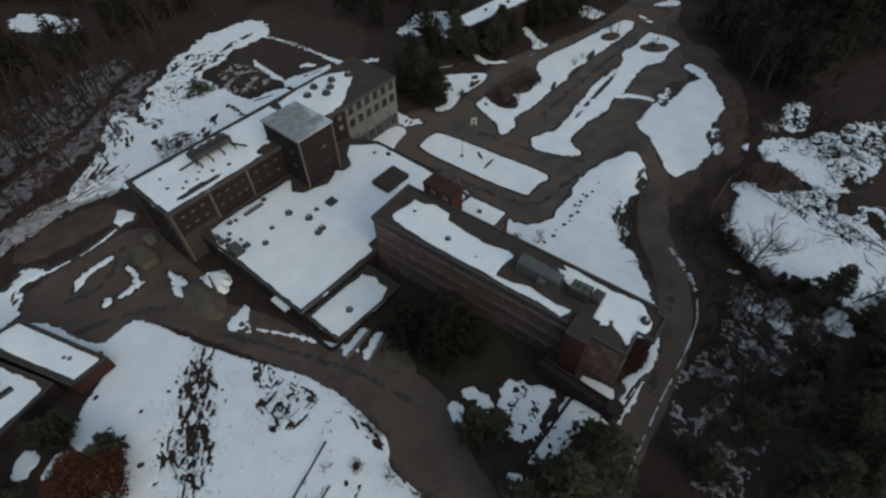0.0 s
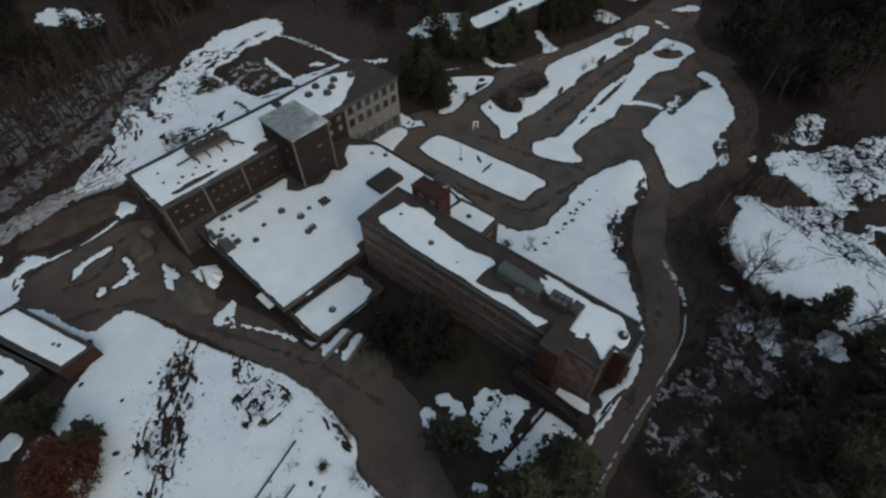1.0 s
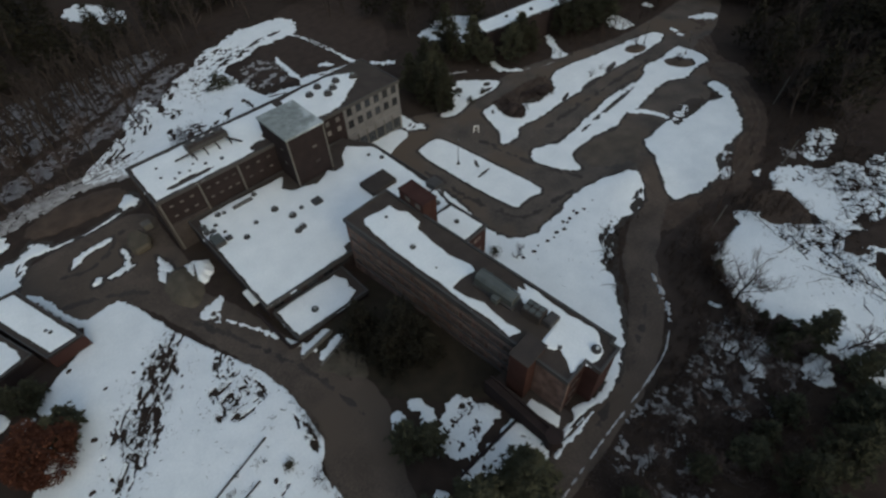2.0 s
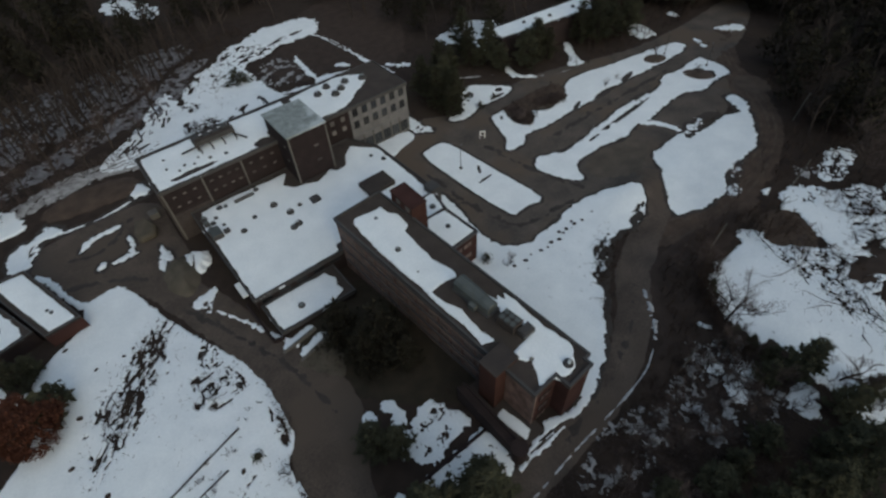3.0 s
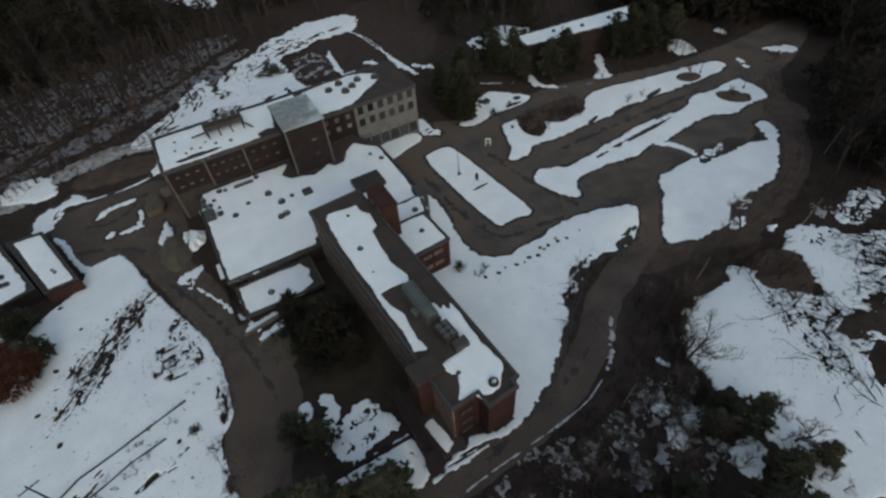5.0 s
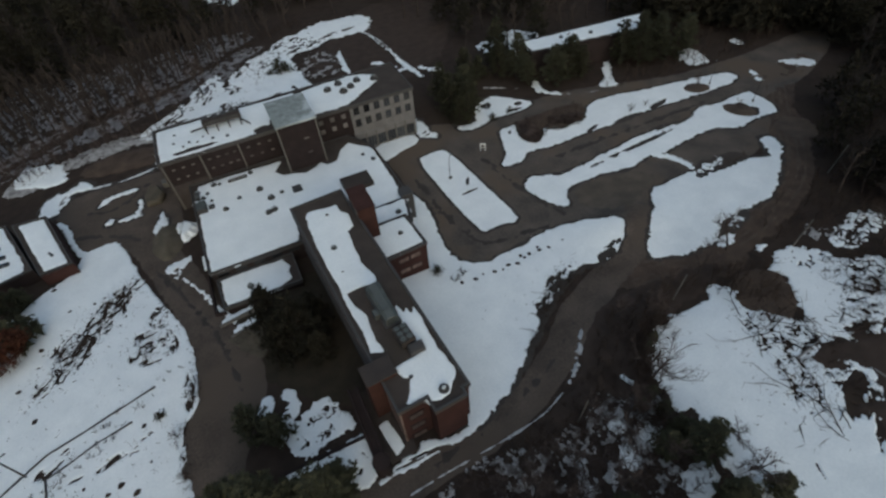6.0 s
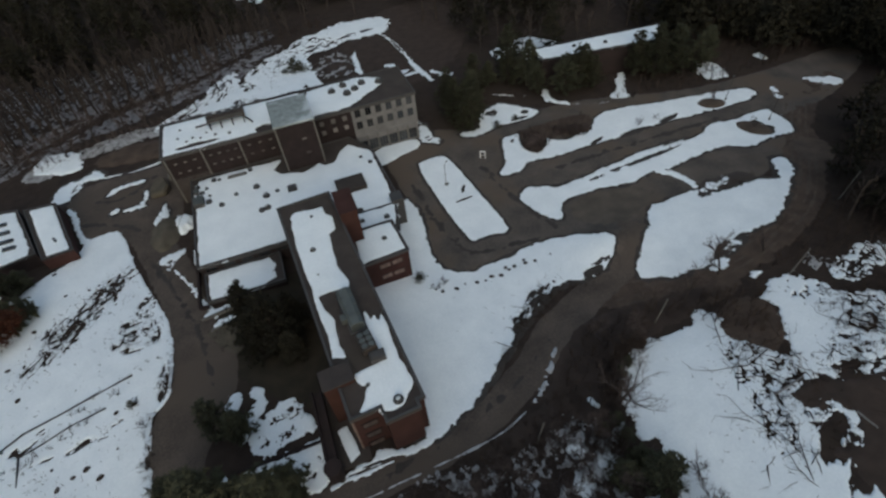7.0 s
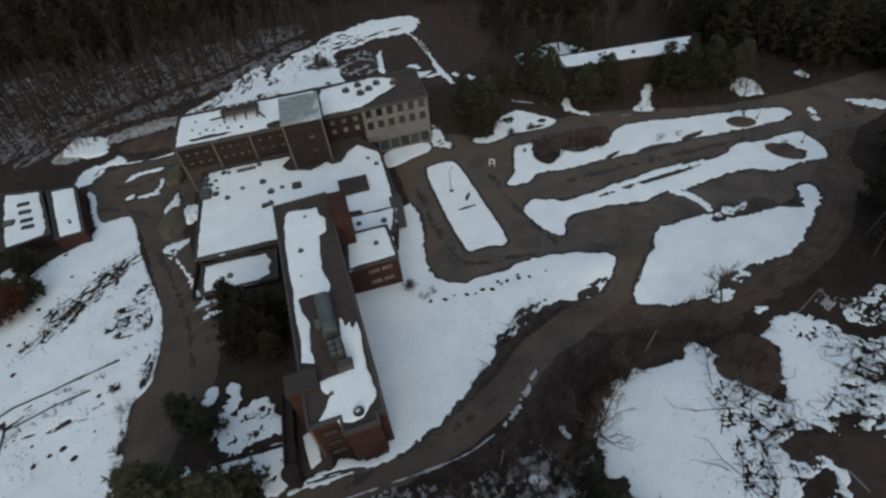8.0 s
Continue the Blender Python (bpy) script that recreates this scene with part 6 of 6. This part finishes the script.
# ---- site furniture ----
def utility_pole(x, y, h=9.0, lean=0.0, turn=0.0, arm=True, mat=None, name="utility_pole", label="weathered wooden utility pole with a crossarm"):
    ob = thing(name, label, "pole", "utility poles", at=pose(x, y, float(terrain(x, y)) - 0.3, lean, 0, turn))
    part("post", tube(bmesh.new(), (0, 0, 0), (0, 0, h), 0.17, 0.12, 8), mat or M_BARK, ob)
    if arm:
        part("crossarm", bevelled(box(-1.5, -0.08, h - 0.9, 1.5, 0.08, h - 0.72), 0.02), mat or M_BARK, ob)
        for k in (-1.3, -0.5, 0.5, 1.3):
            part("insulator", tube(bmesh.new(), (k, 0, h - 0.72), (k, 0, h - 0.5), 0.06, 0.04, 6), M_PALE, ob)
    return ob


utility_pole(-31.4, -64.0, 8.5, 0, 20)
for x, y, h, t in ((117, -86.5, 8.5, 30), (87, -84.6, 8.5, 10), (53.8, -97.9, 8, 50), (146, -73, 9, 0)):
    utility_pole(x, y, h, 4, t, False, M_CONC, "utility_pole", "bare pale wooden pole at the road's edge")


def lamp_post(x, y, h=7.0):
    ob = thing("lamp_post", "thin grey car park lamp post", "lamp post", "lamp posts", at=pose(x, y, float(terrain(x, y)), 0, 0, 40))
    part("base", bevelled(box(-0.3, -0.3, 0, 0.3, 0.3, 0.6)), M_CONC, ob)
    part("post", tube(bmesh.new(), (0, 0, 0.6), (0, 0, h), 0.09, 0.06, 8), M_RUST, ob)
    part("arm", tube(bmesh.new(), (0, 0, h), (1.1, 0, h + 0.15), 0.05, 0.04, 6), M_RUST, ob)
    part("lamp_head", bevelled(box(0.9, -0.16, h + 0.05, 1.6, 0.16, h + 0.22), 0.03), M_STEEL, ob)


lamp_post(66.2, -24.6)
lamp_post(157.5, -24.6)
lamp_post(160.5, -38.5)

sign = thing("entrance_sign", "white board on two posts beside the drive", "sign", at=pose(79.8, -18.2, float(terrain(79.8, -18.2)), 0, 0, -35))
part("board", bevelled(box(-0.8, -0.1, 1.0, 0.8, 0.1, 2.5), 0.03), M_PAINT, sign)
for x in (-0.7, 0.7):
    part("post", box(x - 0.1, -0.1, 0, x + 0.1, 0.1, 1.0), M_PAINT, sign)
part("panel", box(-0.45, -0.13, 1.3, 0.45, -0.09, 2.1), M_RUST, sign, "dark faded panel")


def low_wall(name, label, pts, h, w, mat, category="wall"):
    ob = thing(name, label, category)
    for (x0, y0), (x1, y1) in zip(pts, pts[1:]):
        ln, ang = math.hypot(x1 - x0, y1 - y0), math.atan2(y1 - y0, x1 - x0)
        n = max(1, int(ln / 4))
        for i in range(n):
            xa, ya = x0 + (x1 - x0) * (i + 0.5) / n, y0 + (y1 - y0) * (i + 0.5) / n
            part("block", bevelled(box(-ln / n / 2, -w / 2, -0.5, ln / n / 2, w / 2, h), 0.03), mat, ob, at=pose(xa, ya, float(terrain(xa, ya)), 0, 0, math.degrees(ang)))
    return ob


low_wall("field_kerb", "low dark stone kerb across the snow field", [(-36, -66.5), (-31.9, -63.8), (-28.4, -61.6), (-22.7, -60.2), (-16.2, -58.2), (-10.4, -56.4)], 0.36, 0.28, M_COPING)
low_wall("field_kerb", "low dark stone kerb across the snow field", [(-27.5, -72), (-28.2, -66.3), (-24.4, -65.1), (-20.2, -63.4), (-14.6, -62.1)], 0.3, 0.26, M_COPING)
low_wall("garden_wall", "low dark retaining wall in the garden court", [(6.8, -83.4), (12, -83.4), (21.4, -83.6)], 0.55, 0.5, M_BRICK)
low_wall("garden_wall", "low dark retaining wall by the entrance terrace", [(2.4, -47.2), (10, -46.0)], 0.8, 0.5, M_CONC)
low_wall("garden_wall", "low dark retaining wall by the entrance terrace", [(4.2, -51), (11.4, -49.2)], 0.6, 0.5, M_CONC)
low_wall("yard_wall", "low dark wall at the foot of the link building", [(1.9, -31), (2.2, -43.6), (4.2, -44)], 1.0, 0.5, M_BRICK)

# boulders and bushes along the lawn and in the field
rnd = random.Random(9)
rock_me = []
for k in range(3):
    bm = bmesh.new()
    bmesh.ops.create_icosphere(bm, subdivisions=2, radius=0.6)
    for v in bm.verts:
        v.co *= 1 + 0.35 * noise.noise(v.co * 1.7 + Vector((k * 7, 0, 0)))
        v.co.z *= 0.6
    me = bpy.data.meshes.new("boulder")
    bm.to_mesh(me)
    bm.free()
    me.materials.append(M_TWIG)
    rock_me.append(me)
for x, y in ((74.2, -59.6), (71.9, -59.3), (72, -58.2), (67.7, -59.6), (67.3, -58.7), (65.4, -60.4), (61.7, -60.4), (63.4, -59.8), (59.8, -60), (55, -60), (51.9, -59.5), (69.2, -59.2), (74.8, -66.8), (75.7, -68.5), (78.2, -59.2), (57.2, -59.4), (-9.9, -63.1), (-12, -71.2), (-31.1, -53.2), (-16.6, -73.2), (-27.1, -26.3), (-31.8, -35.3), (-22.2, -71.1), (-12.8, -63.8), (-34.9, -44.4), (-18.6, -73.9), (-20.8, -75.2), (-14.3, -75.6), (-22, -26.7), (-19.3, -27.9), (-9.3, -35.2), (-31, -17)):
    ob = new("boulder", rock_me[rnd.randrange(3)])
    f = rnd.uniform(0.35, 0.85)
    ob.matrix_basis = Matrix.LocRotScale((x, y, float(terrain(x, y)) + 0.12), Euler((0, 0, rnd.uniform(0, 6))), (f * 1.3, f, f))
    tagged(ob, "dark boulder half buried in the snow", "boulder", "boulders")


# ---- brown beds, bare earth and fallen wood ----
surface("verge_bed", [(91, -11.5), (97, -10), (112, -10.5), (119, -11.5), (113, -22.4), (108, -19.4), (102, -18.6), (96, -23.6), (91.6, -21.6), (91, -17)], M_DIRT, "brown shrub bed beside the drive", 0.09, 0.3, seed=2)
tagged(patch("tree_bed", oval(152.6, -24.3, 4.4, 3.0, -20), M_RUT, None, 0.36, 0.6, 0.45, 0.15, 3.0, 1, (), 1, 0.3, 0.0), "brown round bed under a small tree", "bed", kind="structure")
tagged(patch("tree_bed", oval(153.8, -39.8, 5.0, 3.5, -60), M_RUT, None, 0.36, 0.6, 0.45, 0.15, 3.0, 2, (), 1, 0.3, 0.0), "brown round bed under a small tree", "bed", kind="structure")
surface("mud_patch", [(156.2, -49.5), (162.5, -48.1), (164.5, -54.5), (160, -60.5), (154.6, -60.4), (153.5, -55.1)], M_RUT, "churned pale brown mud beside the far track", 0.12, 0.9, cell=0.5, seed=5)
surface("bare_earth", [(95.4, -88.6), (103.5, -86.6), (108, -89.2), (106, -95.8), (102.2, -100), (97.2, -98.1), (94.6, -95.2)], M_DIRT, "bare reddish-brown earth among the scrub", 0.06, 0.8, seed=3)
surface("bare_earth", [(95.4, -107.4), (98.6, -105.8), (102.6, -106.0), (105, -108.4), (110, -109.6), (122, -112), (124, -128), (94, -128), (92.4, -118.6), (97, -116.6), (101.4, -114.6), (100.5, -111.3), (98.3, -110.6), (95.3, -109.7)], M_LEAVES, "bare reddish-brown earth in the clearing", 0.2, 1.0, cell=0.4, seed=1)
surface("leaf_slope", [(56, -93.5), (62, -89), (68, -82), (76, -77.5), (92, -78.5), (104, -82), (96, -86), (90, -86.5), (80, -87.5), (73, -91), (68, -97.5), (62, -97.5), (46, -98), (46, -95.2)], M_LEAVES, "red-brown slope covered with dead leaves", 0.06, 0.6, cell=0.6, seed=2)
surface("bare_earth", [(80, -78.5), (96, -81.5), (110, -80.5), (106, -86), (96, -85), (84, -82.5)], M_DIRT, "bare reddish-brown earth beside the track", 0.04, 0.8, seed=4)


def fallen(n, seed, longer=1.0):
    """A few dead limbs that lie on the ground, bent and forked."""
    rnd2 = random.Random(seed)
    v, f = [], []
    for _ in range(n):
        w, ln = rnd2.uniform(-0.7, 0.7), rnd2.uniform(1.0, 3.4) * longer
        a = np.array([rnd2.gauss(0, 0.8), rnd2.gauss(0, 0.8), 0.1])
        for k in range(3):
            b = a + np.array([math.cos(w), math.sin(w), 0.0]) * ln / 3 + np.array([0, 0, rnd2.uniform(-0.03, 0.1)])
            limb(v, f, a, b, 0.085 - 0.02 * k, 0.065 - 0.02 * k)
            u = w + rnd2.choice((-1, 1)) * rnd2.uniform(0.4, 1.1)
            limb(v, f, b, b + np.array([math.cos(u), math.sin(u), 0.25]) * ln * 0.22, 0.035, 0.012)
            a, w = b, w + rnd2.gauss(0, 0.35)
    return v, f


logs = [fallen(2, 1), fallen(1, 2), fallen(2, 3)]
long_limbs = [fallen(1, s, 2.6) for s in (4, 5, 6, 7)]
for n, (cx, cy, ra, rb, deg, count) in enumerate([(91.4, -103.6, 12, 4, 62, 34), (98, -103, 6, 4, 20, 16), (113, -104.6, 10, 3.4, 15, 22), (123, -100, 9, 6, 0, 34), (117, -113, 10, 5, 10, 20), (87.4, -117, 4, 3, 60, 10)]):
    joined("fallen_limbs", "long dead limbs lying criss-cross on the snow", long_limbs, scatter(oval(cx, cy, ra, rb, deg), count, 230 + n, 0.5), M_TWIG, 50 + n, (0.7, 1.4), category="branches")
for n, (cx, cy, ra, rb, deg, count) in enumerate([(91.6, -104, 12, 3.4, 62, 44), (99, -104, 6, 3, 30, 24), (112, -106, 12, 4, 15, 36), (124, -101, 12, 8, 0, 70), (120, -116, 18, 9, 10, 60), (89, -113, 6, 3, 60, 14), (68, -71.5, 7, 2.2, 38, 14), (62, -76, 5, 1.6, 45, 9), (-21.5, -35, 14, 3, 53, 20), (-10.5, -45.5, 4.6, 3.4, 60, 6)]):
    joined("fallen_branches", "dead grey branches lying on the snow", logs, scatter(oval(cx, cy, ra, rb, deg), count, 130 + n, 0.6), M_TWIG, 40 + n, (0.5, 1.1), category="branches")
weed = [merged(bare_parts(h, r, sd, 3, 0.02, (4, 2, 1))) for h, r, sd in ((0.7, 0.5, 91), (0.5, 0.7, 92), (0.9, 0.4, 93))]
for n, (cx, cy, ra, rb, deg, count) in enumerate([(-22, -48, 30, 14, 70, 120), (-24, -84, 18, 22, 10, 120), (-21.5, -35, 20, 7, 53, 220), (-10.5, -45.5, 7, 6, 0, 80), (-17, -72, 12, 6, 30, 120), (62, -66, 14, 8, 20, 26), (70, -69.5, 10, 3, 36, 80), (80, -103, 9, 13, 20, 30), (92, -103, 14, 7, 60, 160), (112, -95, 6, 9, 20, 20), (30, 62, 20, 12, 50, 120)]):
    joined("weeds", "small dead weeds poking out of the snow", weed, scatter(oval(cx, cy, ra, rb, deg), count, 170 + n, 0.5), M_TWIG, 70 + n, (0.4, 1.1), category="weeds", lift=0.05)
joined("brush", "brown bushes behind the main block", tall_brush, scatter([(13.4, 36), (15.1, 44.4), (19.3, 47.3), (22.5, 43.5), (25, 38.7), (21, 34.6)], 60, 180, 0.6), M_SCRUB, 81, (0.5, 0.9), category="brush", lift=-0.1)
joined("brush", "scattered brown bushes on the slope", tall_brush, scatter([(18, 44), (28, 72), (44, 86), (50, 84), (36, 60), (26, 42)], 46, 182, 1.6), M_TWIG, 82, (0.25, 0.6), category="brush", lift=-0.1)
joined("brush", "tangled dead brush under the scrub", low_brush, scatter([(20, -97.5), (44, -97), (58, -96), (68, -100), (70, -108), (60, -116), (34, -112), (18, -108)], 360, 183, 0.8), M_SCRUB, 83, (0.9, 1.9), category="brush", lift=-0.1)
edge = [(54, -82.5), (58.8, -78.8), (62.5, -75), (66, -71.6), (68.9, -72), (74.4, -69), (80.7, -70), (85.7, -68.6)]
joined("brush", "low dead brush along the edge of the lawn", low_brush, scatter(ribbon(edge, 1.8), 70, 150, 0.4), M_TWIG, 60, (0.5, 1.0), category="brush", lift=-0.1)
bush = [dome_parts(2.0, 2.0, 77, 150, 0.4)[1], dome_parts(1.6, 1.7, 78, 120, 0.38)[1]]
for n, (cx, cy, ra, rb, deg, count) in enumerate([(95.6, -17.4, 4.4, 2.6, 70, 12), (108.4, -17.6, 4.6, 2.0, -15, 10)]):
    joined("brush", "rounded brown bushes in the bed beside the drive", bush, scatter(oval(cx, cy, ra, rb, deg), count, 154 + n, 1.3), M_SCRUB, 64 + n, (0.5, 0.95), category="brush", lift=-0.3)
joined("brush", "low brown shrubs in the bed beside the drive", tall_brush, scatter([(92, -12), (112, -11), (118, -12), (112, -21), (97, -22.5), (92, -20)], 60, 151, 0.8), M_TWIG, 61, (0.35, 0.7), category="brush", lift=-0.1)
joined("brush", "low dead brush along the road", low_brush, scatter(ribbon([(-3.6, -50), (-3.4, -58), (-4, -64), (-7.2, -68), (-6.8, -76), (-7, -86)], 1.6), 60, 152, 0.4), M_TWIG, 62, (0.5, 1.0), category="brush", lift=-0.1)
joined("brush", "dead brown weeds beside the entrance terrace", low_brush, scatter([(3, -51), (11, -49.5), (13, -54), (9, -60), (6, -57)], 60, 153, 0.4), M_TWIG, 63, (0.4, 0.8), category="brush", lift=-0.1)
snow("court_snow", [(24.1, -83.4), (25.7, -83.2), (26.5, -88.4), (25.1, -89.2)], "strip of snow on the terrace", base=6.2, rag=0.2, cell=0.3, seed=2, round_off=0)

for x0, y0, x1, y1 in ((101.4, -113.4, 101.6, -116.6), (93.0, -106.1, 99.6, -105.4)):
    bm = tube(bmesh.new(), (x0, y0, float(terrain(x0, y0)) + 0.3), (x1, y1, float(terrain(x1, y1)) + 0.34), 0.2, 0.13, 8)
    log_me = bpy.data.meshes.new("fallen_log")
    bm.to_mesh(log_me)
    bm.free()
    log_me.materials.append(M_PALE)
    tagged(new("fallen_log", log_me), "pale barkless log lying in the clearing", "log", "fallen logs")

joined("thicket", "tall brown thicket along the clearing's edge", tall_brush, scatter(ribbon([(62, -104), (66, -101), (69.5, -96), (75, -90), (84, -87)], [5, 5, 4, 4, 3]), 64, 190, 0.9), M_TWIG, 90, (1.1, 1.7), category="thicket")
joined("brush", "bare brown bushes on the bank above the yard", tall_brush, scatter([(-46, 36), (-33, 40), (-18, 43), (2, 43), (2, 47), (-20, 48), (-46, 43)], 90, 191, 0.9), M_SCRUB, 91, (0.5, 0.9), category="brush")
